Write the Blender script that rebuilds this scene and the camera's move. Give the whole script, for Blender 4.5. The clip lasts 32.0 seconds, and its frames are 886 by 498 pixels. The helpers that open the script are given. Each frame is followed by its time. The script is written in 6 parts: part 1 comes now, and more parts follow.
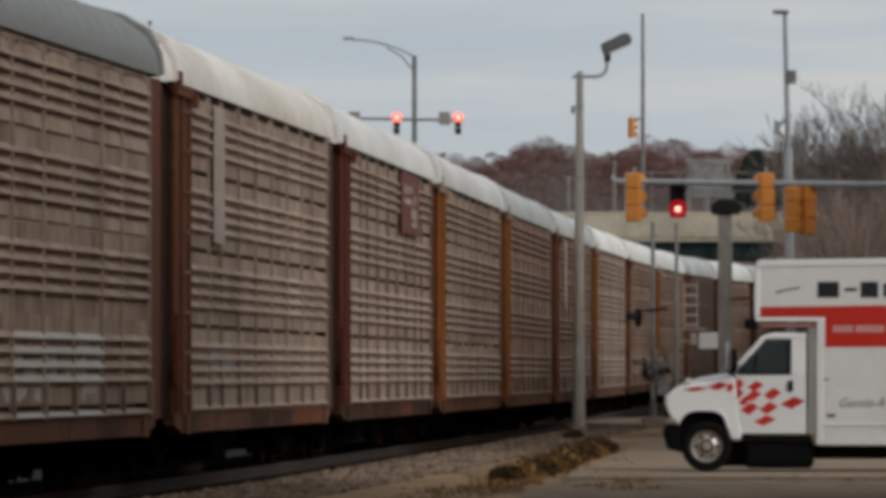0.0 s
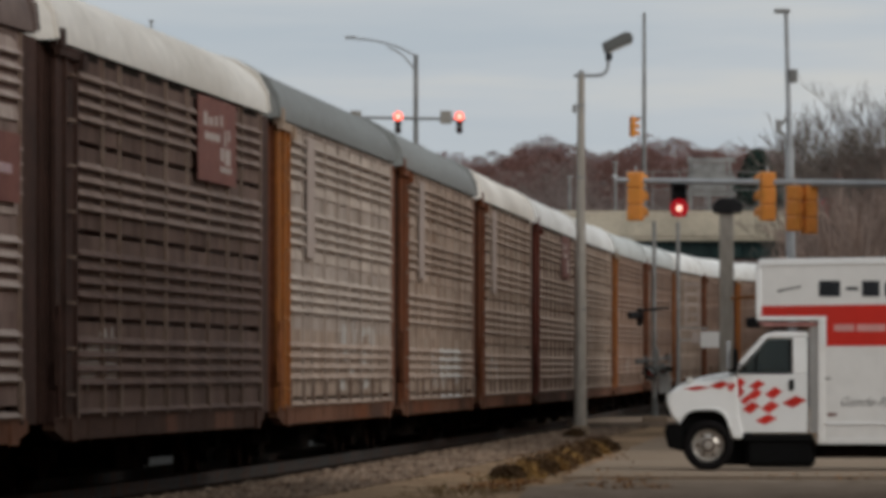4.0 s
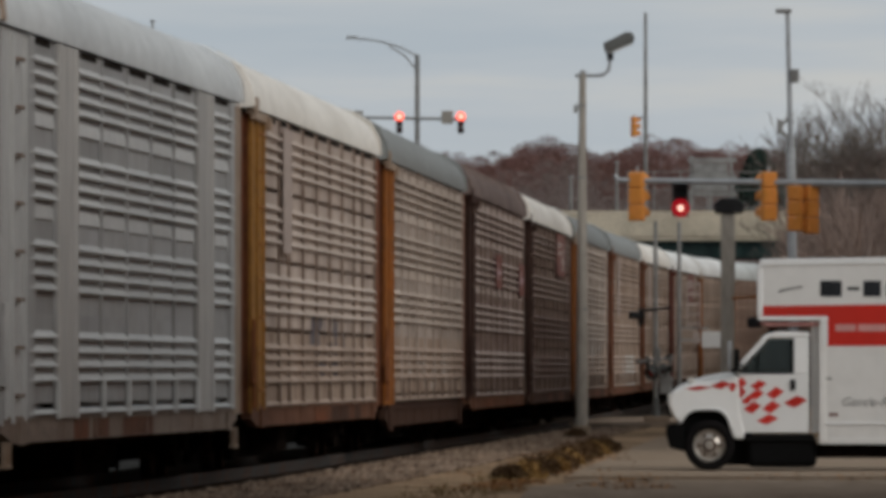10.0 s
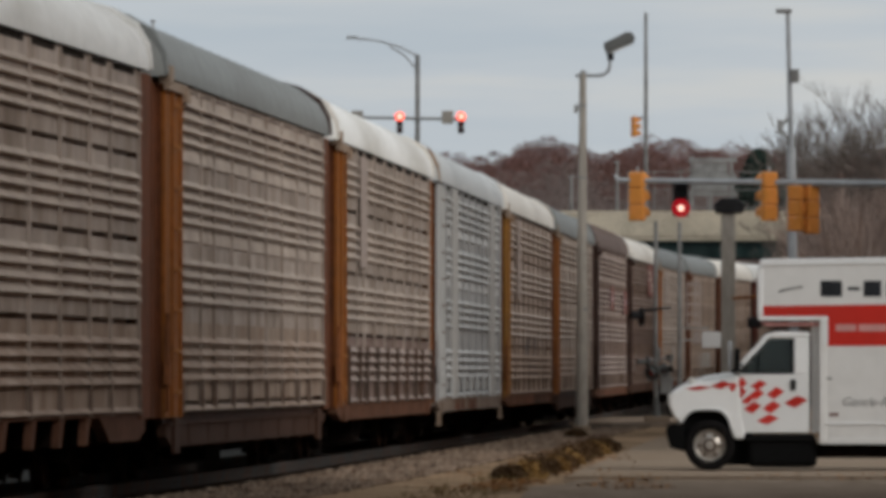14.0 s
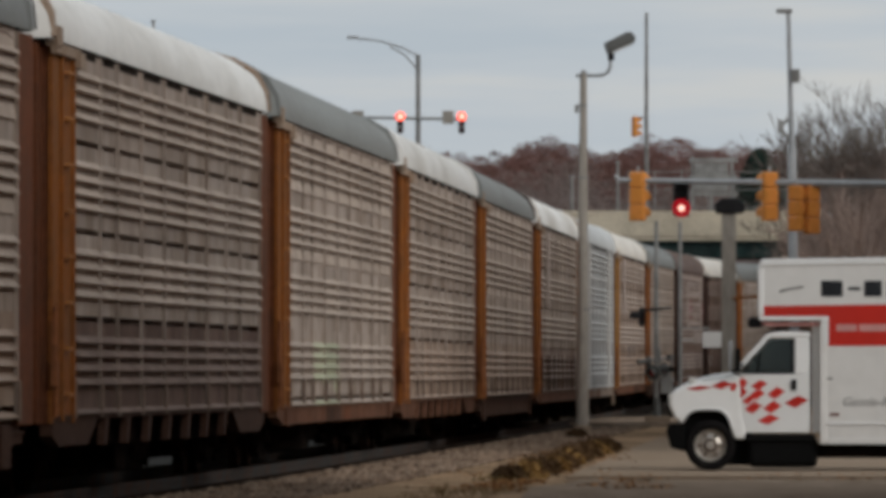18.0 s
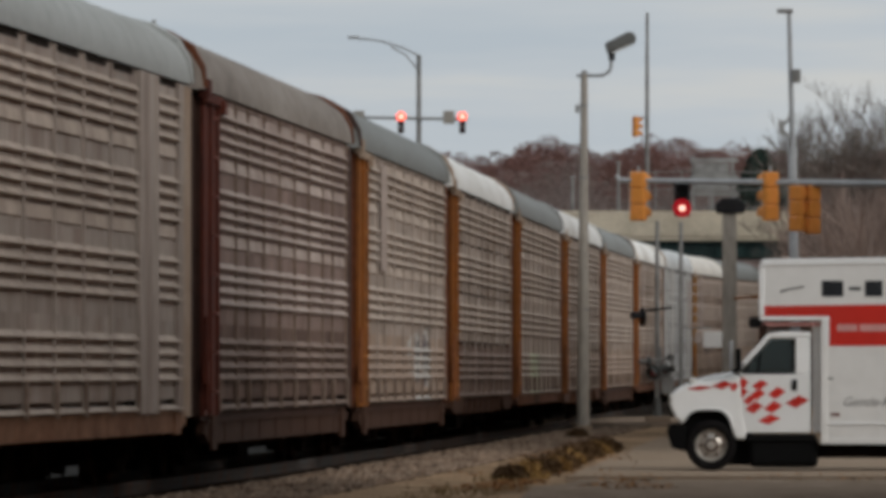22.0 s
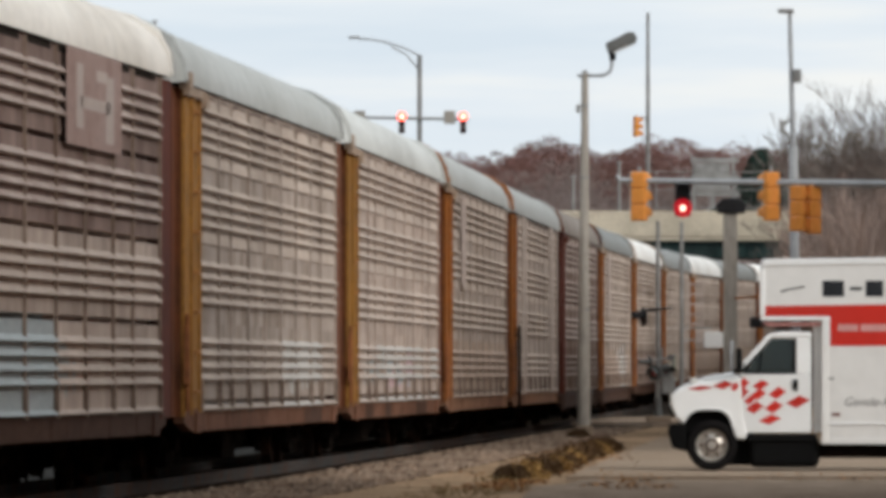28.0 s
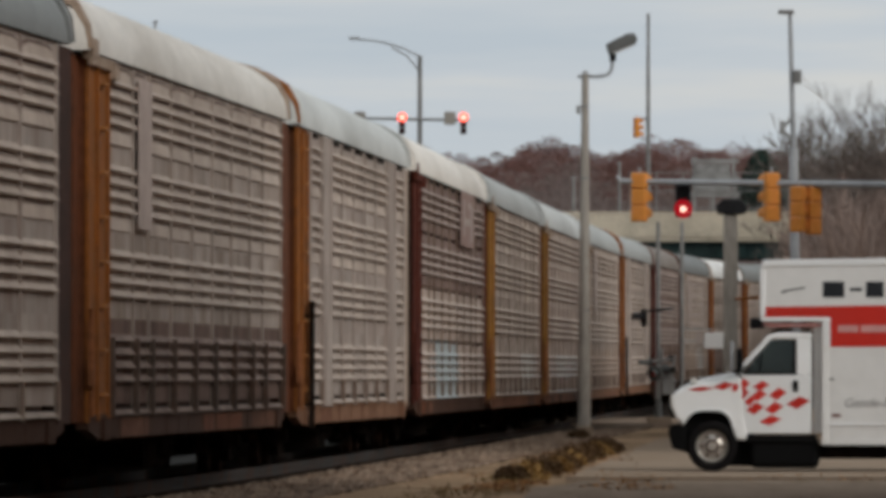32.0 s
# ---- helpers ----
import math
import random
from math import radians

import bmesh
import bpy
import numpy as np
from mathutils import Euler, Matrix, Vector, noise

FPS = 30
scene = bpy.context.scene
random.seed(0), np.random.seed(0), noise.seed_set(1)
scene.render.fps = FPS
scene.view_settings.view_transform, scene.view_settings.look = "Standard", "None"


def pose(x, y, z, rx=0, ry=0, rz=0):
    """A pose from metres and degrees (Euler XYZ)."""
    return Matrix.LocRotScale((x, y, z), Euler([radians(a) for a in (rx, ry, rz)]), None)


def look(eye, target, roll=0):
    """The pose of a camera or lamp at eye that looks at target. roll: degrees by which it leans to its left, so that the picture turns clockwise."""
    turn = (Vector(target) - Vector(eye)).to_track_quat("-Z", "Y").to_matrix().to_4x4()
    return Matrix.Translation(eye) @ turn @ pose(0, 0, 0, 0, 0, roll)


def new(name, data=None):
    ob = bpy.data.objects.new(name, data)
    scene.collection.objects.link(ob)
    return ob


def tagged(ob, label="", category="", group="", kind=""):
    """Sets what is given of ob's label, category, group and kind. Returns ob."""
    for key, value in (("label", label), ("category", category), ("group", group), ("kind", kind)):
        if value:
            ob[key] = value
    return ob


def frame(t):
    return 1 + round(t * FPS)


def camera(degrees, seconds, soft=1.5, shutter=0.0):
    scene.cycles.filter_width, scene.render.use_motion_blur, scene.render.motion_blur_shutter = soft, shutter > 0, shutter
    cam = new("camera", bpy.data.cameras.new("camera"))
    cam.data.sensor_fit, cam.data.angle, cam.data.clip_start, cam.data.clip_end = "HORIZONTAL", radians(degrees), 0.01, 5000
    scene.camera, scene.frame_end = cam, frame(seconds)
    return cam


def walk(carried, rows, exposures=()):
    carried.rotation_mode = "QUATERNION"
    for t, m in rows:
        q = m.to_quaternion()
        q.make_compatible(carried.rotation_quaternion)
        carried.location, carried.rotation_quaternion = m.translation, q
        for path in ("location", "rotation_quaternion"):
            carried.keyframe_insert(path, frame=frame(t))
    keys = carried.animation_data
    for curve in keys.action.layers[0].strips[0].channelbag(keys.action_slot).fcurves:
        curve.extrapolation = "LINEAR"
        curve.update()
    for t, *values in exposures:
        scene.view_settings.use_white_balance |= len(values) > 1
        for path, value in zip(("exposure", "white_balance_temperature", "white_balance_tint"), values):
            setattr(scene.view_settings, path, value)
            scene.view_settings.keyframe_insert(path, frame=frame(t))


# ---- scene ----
# One still camera on a long lens, with a very slight drift to its left.
cam = camera(5.984, 32.0, soft=4.7)
DRIFT = ((0, -0.0176, 0.0066), (1.5, -0.0164, 0.0045), (3, -0.0111, 0.0), (6, -0.0046, 0.0), (9, 0.0, 0.0), (13, 0.0023, 0.0),
         (17, 0.0057, 0.0), (20, 0.0092, 0.0), (23, 0.013, 0.0), (28, 0.0168, 0.0), (30, 0.0178, 0.001), (31, 0.0183, 0.005), (32, 0.0187, 0.006))
EXPOSURE = ((0, -0.04), (5.5, -0.04), (7, -0.02), (7.5, 0.28), (8, 0.62), (9, 0.58), (9.5, 0.4), (10, -0.14), (10.5, -0.12), (12, -0.06), (14, 0.0), (20, -0.02), (23, -0.02), (24, 0.44), (25, 0.48), (26, 0.48), (28, 0.64), (29, 0.52), (30, 0.04), (31, 0.04), (32, 0.09))
walk(cam, [(t, pose(0, 0, 1.55, 90.835 + dp, 0, dy)) for t, dy, dp in DRIFT], EXPOSURE)

# ---- light: an overcast evening, the brighter part of the sky behind the camera ----
world = bpy.data.worlds.new("overcast_sky")
scene.world = world
world.use_nodes = True
wn, wl = world.node_tree.nodes, world.node_tree.links
wn.clear()


def wnode(kind, **values):
    n = wn.new(kind)
    for k, v in values.items():
        n.inputs[k].default_value = v
    return n


sky = wn.new("ShaderNodeTexSky")
sky.sky_type, sky.sun_disc = "NISHITA", False
sky.sun_elevation, sky.sun_rotation, sky.air_density, sky.dust_density = radians(28), radians(134), 1.0, 4.0
coord = wn.new("ShaderNodeTexCoord")
flat = wn.new("ShaderNodeMapping")
flat.inputs["Scale"].default_value = (7, 7, 75)
clouds = wnode("ShaderNodeTexNoise", Scale=1.6, Detail=5.0, Roughness=0.55)
tone = wn.new("ShaderNodeValToRGB")
tone.color_ramp.elements[0].position, tone.color_ramp.elements[0].color = 0.34, (0.505, 0.568, 0.625, 1)
tone.color_ramp.elements[1].position, tone.color_ramp.elements[1].color = 0.64, (0.65, 0.66, 0.65, 1)
mid = tone.color_ramp.elements.new(0.5)
mid.color = (0.567, 0.612, 0.65, 1)
cover = wnode("ShaderNodeMix")
cover.data_type = "RGBA"
cover.inputs[0].default_value = 0.93
air = wnode("ShaderNodeMix")
air.data_type, air.blend_type = "RGBA", "MULTIPLY"
air.inputs[0].default_value = 1.0
air.inputs[7].default_value = (0.1, 0.1, 0.1, 1)
glow = wnode("ShaderNodeBackground", Strength=0.95)
wout = wn.new("ShaderNodeOutputWorld")
wl.new(coord.outputs["Generated"], flat.inputs[0])
wl.new(flat.outputs[0], clouds.inputs["Vector"])
wl.new(clouds.outputs["Fac"], tone.inputs[0])
wl.new(sky.outputs[0], air.inputs[6])
wl.new(air.outputs[2], cover.inputs[6])
wl.new(tone.outputs[0], cover.inputs[7])
wl.new(cover.outputs[2], glow.inputs[0])
wl.new(glow.outputs[0], wout.inputs[0])
sun = new("sun", bpy.data.lights.new("sun", "SUN"))
sun.data.energy, sun.data.angle, sun.data.color = 1.22, radians(25), (1.0, 0.97, 0.93)
sun.matrix_world = look((46, -44, 34), (0, 0, 0))


# ---- materials ----
def material(name, color, rough=0.7, metal=0.0, grain=20.0, amount=0.25, stain=1.2, dirt=None, dirt_amount=0.3, bump=0.15, stretch=(1, 1, 1), glow_color=None, glow_strength=0.0, spread=0.12, gloss=0.05, island=0.0):
    """Paint with fine grain, broad stains towards a dirt colour, a little relief, and a small change from piece to piece."""
    m = bpy.data.materials.new(name)
    m.use_nodes = True
    n, l = m.node_tree.nodes, m.node_tree.links
    b = n["Principled BSDF"]
    b.inputs["Roughness"].default_value, b.inputs["Metallic"].default_value = rough, metal
    b.inputs["Specular IOR Level"].default_value = gloss
    tc = n.new("ShaderNodeTexCoord")
    mp = n.new("ShaderNodeMapping")
    mp.inputs["Scale"].default_value = stretch
    l.new(tc.outputs["Object"], mp.inputs[0])
    info = n.new("ShaderNodeObjectInfo")
    shift = n.new("ShaderNodeVectorMath")
    shift.operation = "MULTIPLY_ADD"
    l.new(info.outputs["Random"], shift.inputs[0])
    shift.inputs[1].default_value = (37, 53, 19)
    l.new(mp.outputs[0], shift.inputs[2])
    fine = n.new("ShaderNodeTexNoise")
    fine.inputs["Scale"].default_value, fine.inputs["Detail"].default_value = grain, 4
    broad = n.new("ShaderNodeTexNoise")
    broad.inputs["Scale"].default_value, broad.inputs["Detail"].default_value, broad.inputs["Roughness"].default_value = stain, 5, 0.62
    for x in (fine, broad):
        l.new(shift.outputs[0], x.inputs["Vector"])
    r1 = n.new("ShaderNodeMapRange")
    r1.inputs["From Min"].default_value, r1.inputs["From Max"].default_value = 0.3, 0.7
    r1.inputs["To Min"].default_value, r1.inputs["To Max"].default_value = 1 - amount, 1 + amount
    l.new(fine.outputs["Fac"], r1.inputs["Value"])
    r2 = n.new("ShaderNodeMapRange")
    r2.inputs["From Min"].default_value, r2.inputs["From Max"].default_value = 0.42, 0.72
    r2.inputs["To Min"].default_value, r2.inputs["To Max"].default_value = 0, min(1, dirt_amount * 2)
    l.new(broad.outputs["Fac"], r2.inputs["Value"])
    r3 = n.new("ShaderNodeMapRange")
    r3.inputs["To Min"].default_value, r3.inputs["To Max"].default_value = 1 - spread, 1 + spread
    l.new(info.outputs["Random"], r3.inputs["Value"])
    mix = n.new("ShaderNodeMix")
    mix.data_type = "RGBA"
    mix.inputs[6].default_value = (*color, 1)
    mix.inputs[7].default_value = (*(dirt or tuple(c * 0.5 for c in color)), 1)
    l.new(r2.outputs[0], mix.inputs[0])
    mul = n.new("ShaderNodeMath")
    mul.operation = "MULTIPLY"
    l.new(r1.outputs[0], mul.inputs[0])
    l.new(r3.outputs[0], mul.inputs[1])
    tint = n.new("ShaderNodeVectorMath")
    tint.operation = "SCALE"
    l.new(mix.outputs[2], tint.inputs[0])
    l.new(mul.outputs[0], tint.inputs["Scale"])
    if island:
        geo = n.new("ShaderNodeNewGeometry")
        r4 = n.new("ShaderNodeMapRange")
        r4.inputs["To Min"].default_value, r4.inputs["To Max"].default_value = 1 - island, 1 + island
        l.new(geo.outputs["Random Per Island"], r4.inputs["Value"])
        own = n.new("ShaderNodeVectorMath")
        own.operation = "SCALE"
        l.new(tint.outputs[0], own.inputs[0])
        l.new(r4.outputs[0], own.inputs["Scale"])
        tint = own
    l.new(tint.outputs[0], b.inputs["Base Color"])
    if bump:
        bp = n.new("ShaderNodeBump")
        bp.inputs["Strength"].default_value, bp.inputs["Distance"].default_value = bump, 0.02
        l.new(fine.outputs["Fac"], bp.inputs["Height"])
        l.new(bp.outputs[0], b.inputs["Normal"])
    if glow_color:
        b.inputs["Emission Color"].default_value = (*glow_color, 1)
        b.inputs["Emission Strength"].default_value = glow_strength
    return m


RUST = (0.1, 0.045, 0.025)
M = {}


def mat(key, *args, **kw):
    M[key] = material(key, *args, **kw)


streak = (1.0, 1.0, 0.25)
mat("galvanised", (0.367, 0.306, 0.266), 0.75, 0.0, 9, 0.25, 1.1, (0.2, 0.15, 0.115), 0.5, 0.1, streak, spread=0.1)
mat("galvanised_brown", (0.345, 0.268, 0.215), 0.75, 0.0, 9, 0.25, 1.1, (0.185, 0.118, 0.082), 0.5, 0.1, streak, spread=0.1)
mat("galvanised_rust", (0.29, 0.205, 0.16), 0.75, 0.0, 9, 0.22, 1.1, (0.15, 0.085, 0.055), 0.5, 0.1, streak, spread=0.1)
mat("galvanised_plum", (0.23, 0.167, 0.144), 0.75, 0.0, 9, 0.22, 1.1, (0.1, 0.06, 0.05), 0.4, 0.1, streak, spread=0.1)
mat("galvanised_dark", (0.15, 0.1, 0.082), 0.75, 0.0, 9, 0.22, 1.1, (0.065, 0.04, 0.032), 0.45, 0.1, streak, spread=0.1)
mat("galvanised_pale", (0.43, 0.35, 0.3), 0.75, 0.0, 9, 0.18, 1.1, (0.21, 0.155, 0.13), 0.35, 0.1, streak, spread=0.1)
mat("galvanised_pink", (0.35, 0.298, 0.262), 0.75, 0.0, 9, 0.18, 1.1, (0.18, 0.12, 0.1), 0.35, 0.1, streak, spread=0.1)
# Rib paints: paler than the sheets, partly for the light the ribs catch.
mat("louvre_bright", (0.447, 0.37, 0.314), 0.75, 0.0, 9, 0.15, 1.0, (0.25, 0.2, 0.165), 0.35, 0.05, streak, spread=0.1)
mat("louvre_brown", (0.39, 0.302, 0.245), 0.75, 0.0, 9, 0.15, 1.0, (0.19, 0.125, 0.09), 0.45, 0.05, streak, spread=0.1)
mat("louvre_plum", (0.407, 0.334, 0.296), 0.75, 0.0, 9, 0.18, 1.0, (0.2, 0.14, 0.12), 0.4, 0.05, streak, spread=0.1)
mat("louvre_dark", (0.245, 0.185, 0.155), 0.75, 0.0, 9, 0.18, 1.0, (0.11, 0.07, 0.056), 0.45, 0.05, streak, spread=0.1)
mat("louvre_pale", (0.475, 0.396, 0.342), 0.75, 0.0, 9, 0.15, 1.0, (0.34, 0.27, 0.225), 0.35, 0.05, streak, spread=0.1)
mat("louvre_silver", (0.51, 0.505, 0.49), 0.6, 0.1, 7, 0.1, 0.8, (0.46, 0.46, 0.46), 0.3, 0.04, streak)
mat("aluminium_plate", (0.42, 0.4, 0.375), 0.6, 0.1, 7, 0.12, 0.8, (0.3, 0.3, 0.3), 0.3, 0.05, streak)
mat("aluminium", (0.315, 0.308, 0.297), 0.6, 0.1, 7, 0.12, 0.8, (0.4, 0.4, 0.41), 0.3, 0.05, streak)
mat("post_brown", (0.22, 0.165, 0.132), 0.75, 0.0, 9, 0.2, 1.2, (0.11, 0.065, 0.045), 0.4)
mat("post_steel", (0.09, 0.066, 0.053), 0.7, 0.0, 9, 0.2, 1.2, RUST, 0.35)
mat("plate_pale", (0.42, 0.34, 0.3), 0.6, 0.0, 6, 0.12, 0.9, (0.3, 0.24, 0.21), 0.3)
mat("roof_white", (0.8, 0.79, 0.765), 0.55, 0.0, 5, 0.06, 0.35, (0.47, 0.44, 0.39), 0.35, 0.04, (0.4, 1, 1))
mat("roof_cream", (0.75, 0.71, 0.65), 0.55, 0.0, 5, 0.07, 0.35, (0.42, 0.37, 0.31), 0.35, 0.04, (0.4, 1, 1))
mat("roof_grey", (0.22, 0.228, 0.22), 0.5, 0.1, 5, 0.08, 0.35, (0.18, 0.18, 0.17), 0.35, 0.04, (0.4, 1, 1))
mat("roof_silver", (0.67, 0.68, 0.675), 0.5, 0.1, 5, 0.07, 0.35, (0.42, 0.43, 0.43), 0.35, 0.04, (0.4, 1, 1))
mat("roof_pale", (0.55, 0.56, 0.54), 0.5, 0.1, 5, 0.07, 0.35, (0.3, 0.3, 0.28), 0.35, 0.04, (0.4, 1, 1))
mat("roof_mid", (0.4, 0.41, 0.395), 0.5, 0.1, 5, 0.07, 0.35, (0.3, 0.3, 0.28), 0.35, 0.04, (0.4, 1, 1))
mat("roof_weathered", (0.3, 0.265, 0.235), 0.65, 0.0, 5, 0.12, 0.5, (0.16, 0.13, 0.11), 0.45, 0.08, (0.4, 1, 1))
mat("roof_brown", (0.19, 0.14, 0.122), 0.65, 0.0, 5, 0.15, 0.5, (0.08, 0.06, 0.055), 0.4, 0.1, (0.4, 1, 1))
mat("end_gold", (0.25, 0.087, 0.021), 0.6, 0.0, 10, 0.18, 1.5, (0.15, 0.07, 0.03), 0.4)
mat("end_ochre", (0.3, 0.145, 0.036), 0.6, 0.0, 10, 0.18, 1.5, (0.17, 0.09, 0.035), 0.4)
mat("bolt_gold", (0.36, 0.16, 0.055), 0.6, 0.0, 10, 0.15, 1.5, (0.2, 0.1, 0.05), 0.3)
mat("end_brown", (0.14, 0.05, 0.024), 0.65, 0.0, 10, 0.18, 1.5, (0.08, 0.04, 0.025), 0.4)
mat("end_maroon", (0.105, 0.03, 0.02), 0.65, 0.0, 10, 0.15, 1.5, (0.05, 0.022, 0.02), 0.4)
mat("end_dark", (0.06, 0.033, 0.026), 0.7, 0.0, 10, 0.18, 1.5, (0.03, 0.02, 0.016), 0.4)
mat("end_tan", (0.33, 0.25, 0.19), 0.6, 0.0, 10, 0.15, 1.5, (0.2, 0.12, 0.07), 0.35)
mat("sill_rust", (0.145, 0.07, 0.044), 0.75, 0.0, 8, 0.2, 0.9, (0.09, 0.042, 0.026), 0.5)
mat("sill_tan", (0.23, 0.125, 0.078), 0.75, 0.0, 8, 0.2, 0.9, (0.13, 0.06, 0.035), 0.5)
mat("sill_brown", (0.06, 0.032, 0.022), 0.75, 0.0, 8, 0.2, 0.9, (0.07, 0.04, 0.03), 0.5)
mat("sill_grey", (0.24, 0.19, 0.155), 0.7, 0.0, 8, 0.18, 0.9, (0.18, 0.12, 0.09), 0.45)
mat("placard_red", (0.19, 0.085, 0.07), 0.65, 0.0, 10, 0.12, 1.5, (0.12, 0.05, 0.045), 0.3)
mat("placard_faded", (0.3, 0.215, 0.19), 0.65, 0.0, 10, 0.12, 1.5, (0.2, 0.12, 0.1), 0.3)
mat("mark_white", (0.4, 0.33, 0.295), 0.6, 0.0, 12, 0.1, 2.0, (0.4, 0.34, 0.31), 0.35)
mat("spray_pale", (0.44, 0.413, 0.383), 0.7, 0.0, 12, 0.15, 2.0, (0.36, 0.33, 0.3), 0.4)
mat("spray_dark", (0.1, 0.09, 0.1), 0.7, 0.0, 12, 0.15, 2.0, (0.2, 0.17, 0.16), 0.4)
mat("spray_cyan", (0.35, 0.385, 0.39), 0.7, 0.0, 12, 0.15, 2.0, (0.36, 0.38, 0.38), 0.4)
mat("spray_pink", (0.5, 0.34, 0.36), 0.7, 0.0, 12, 0.15, 2.0, (0.36, 0.3, 0.29), 0.4)
mat("spray_green", (0.39, 0.4, 0.28), 0.7, 0.0, 12, 0.15, 2.0, (0.36, 0.34, 0.28), 0.4)
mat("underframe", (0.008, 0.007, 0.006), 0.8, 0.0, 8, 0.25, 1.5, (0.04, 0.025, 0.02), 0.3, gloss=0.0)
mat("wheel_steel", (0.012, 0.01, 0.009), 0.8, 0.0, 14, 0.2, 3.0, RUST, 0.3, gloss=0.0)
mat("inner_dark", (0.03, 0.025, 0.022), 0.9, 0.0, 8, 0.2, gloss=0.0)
mat("rail_steel", (0.06, 0.06, 0.058), 0.7, 0.0, 14, 0.2, 2.0, RUST, 0.4, gloss=0.0)
mat("tie_wood", (0.03, 0.022, 0.018), 0.9, 0.0, 18, 0.3, 3.0, None, 0.3, 0.4, gloss=0.0)
mat("gravel", (0.06, 0.057, 0.053), 0.95, 0.0, 30, 0.3, 0.5, (0.1, 0.095, 0.09), 0.4, 0.6, gloss=0.0)
mat("ballast", (0.05, 0.042, 0.036), 0.95, 0.0, 30, 0.4, 0.5, (0.035, 0.026, 0.02), 0.4, 0.8, gloss=0.0)
mat("stone", (0.23, 0.172, 0.13), 0.95, 0.0, 25, 0.3, 0.45, (0.11, 0.062, 0.036), 0.5, 0.4, spread=0.3, gloss=0.0, island=0.5)
mat("leaf_litter", (0.24, 0.11, 0.04), 0.9, 0.0, 12, 0.2, 2.0, (0.1, 0.05, 0.025), 0.4, 0, gloss=0.0, island=0.6)
# Colour of the added shade walls, warm for its bounce onto the train.
mat("brick_plain", (0.17, 0.075, 0.048), 0.9, 0.0, 12, 0.2, 0.5, (0.07, 0.05, 0.04), 0.4, 0.2, gloss=0.0)
mat("dirt", (0.36, 0.245, 0.155), 0.95, 0.0, 14, 0.35, 0.5, (0.07, 0.05, 0.032), 0.5, 0.7, gloss=0.0)
mat("grass_dry", (0.29, 0.2, 0.1), 0.95, 0.0, 14, 0.3, 1.0, (0.09, 0.07, 0.03), 0.4, 0.3, gloss=0.0)
mat("asphalt", (0.115, 0.105, 0.098), 0.9, 0.0, 40, 0.2, 0.35, (0.075, 0.07, 0.066), 0.4, 0.3, gloss=0.0)
mat("asphalt_pale", (0.32, 0.247, 0.19), 0.9, 0.0, 40, 0.25, 1.4, (0.13, 0.09, 0.06), 0.5, 0.3, gloss=0.0)
mat("concrete", (0.28, 0.217, 0.162), 0.9, 0.0, 25, 0.12, 0.3, (0.22, 0.155, 0.105), 0.4, 0.25, gloss=0.0)
mat("concrete_grey", (0.3, 0.28, 0.25), 0.9, 0.0, 20, 0.15, 0.8, (0.19, 0.17, 0.15), 0.4, 0.25)
mat("concrete_beige", (0.62, 0.54, 0.42), 0.9, 0.0, 6, 0.1, 0.5, (0.3, 0.26, 0.2), 0.35, 0.2)
mat("steel_grey", (0.4, 0.41, 0.42), 0.5, 0.4, 12, 0.12, 1.5, (0.26, 0.26, 0.26), 0.3, 0.05)
mat("steel_dull", (0.29, 0.285, 0.275), 0.6, 0.3, 12, 0.15, 1.5, (0.12, 0.115, 0.11), 0.35, 0.08)
mat("pole_grey", (0.345, 0.315, 0.275), 0.8, 0.0, 12, 0.15, 0.9, (0.24, 0.21, 0.18), 0.4, 0.2, streak)
mat("lamp_dark", (0.13, 0.13, 0.125), 0.6, 0.2, 12, 0.12, 1.5, (0.07, 0.07, 0.068), 0.35)
mat("end_rust", (0.27, 0.105, 0.045), 0.7, 0.0, 10, 0.2, 1.5, (0.1, 0.045, 0.025), 0.4)
mat("steel_black", (0.025, 0.024, 0.025), 0.5, 0.1, 12, 0.15)
mat("girder_green", (0.03, 0.052, 0.05), 0.7, 0.0, 6, 0.2, 0.6, (0.02, 0.025, 0.025), 0.4)
mat("signal_yellow", (0.68, 0.26, 0.065), 0.45, 0.0, 10, 0.06, 2.0, (0.5, 0.21, 0.03), 0.3, 0.04)
mat("lens_red_lit", (0.35, 0.005, 0.01), 0.3, 0.0, 10, 0.02, 2.0, None, 0.0, 0, glow_color=(1.0, 0.02, 0.04), glow_strength=0.25)
mat("lens_core_lit", (1.0, 0.6, 0.5), 0.3, 0.0, 10, 0.02, 2.0, None, 0.0, 0, glow_color=(1.0, 0.62, 0.5), glow_strength=1.5)
mat("lens_flame_lit", (1.0, 0.3, 0.15), 0.3, 0.0, 10, 0.02, 2.0, None, 0.0, 0, glow_color=(1.0, 0.07, 0.05), glow_strength=2.0)
mat("lens_dim", (0.07, 0.014, 0.014), 0.25, 0.0, 10, 0.05)
mat("truck_white", (0.81, 0.81, 0.8), 0.35, 0.0, 5, 0.02, 0.5, (0.66, 0.645, 0.62), 0.25, 0.02, gloss=0.5)
mat("truck_box_white", (0.68, 0.667, 0.645), 0.5, 0.0, 5, 0.03, 0.5, (0.54, 0.52, 0.49), 0.3, 0.03)
mat("car_red", (0.33, 0.035, 0.045), 0.4, 0.1, 6, 0.04, 0.7, (0.25, 0.035, 0.04), 0.25, 0.02, gloss=0.3)
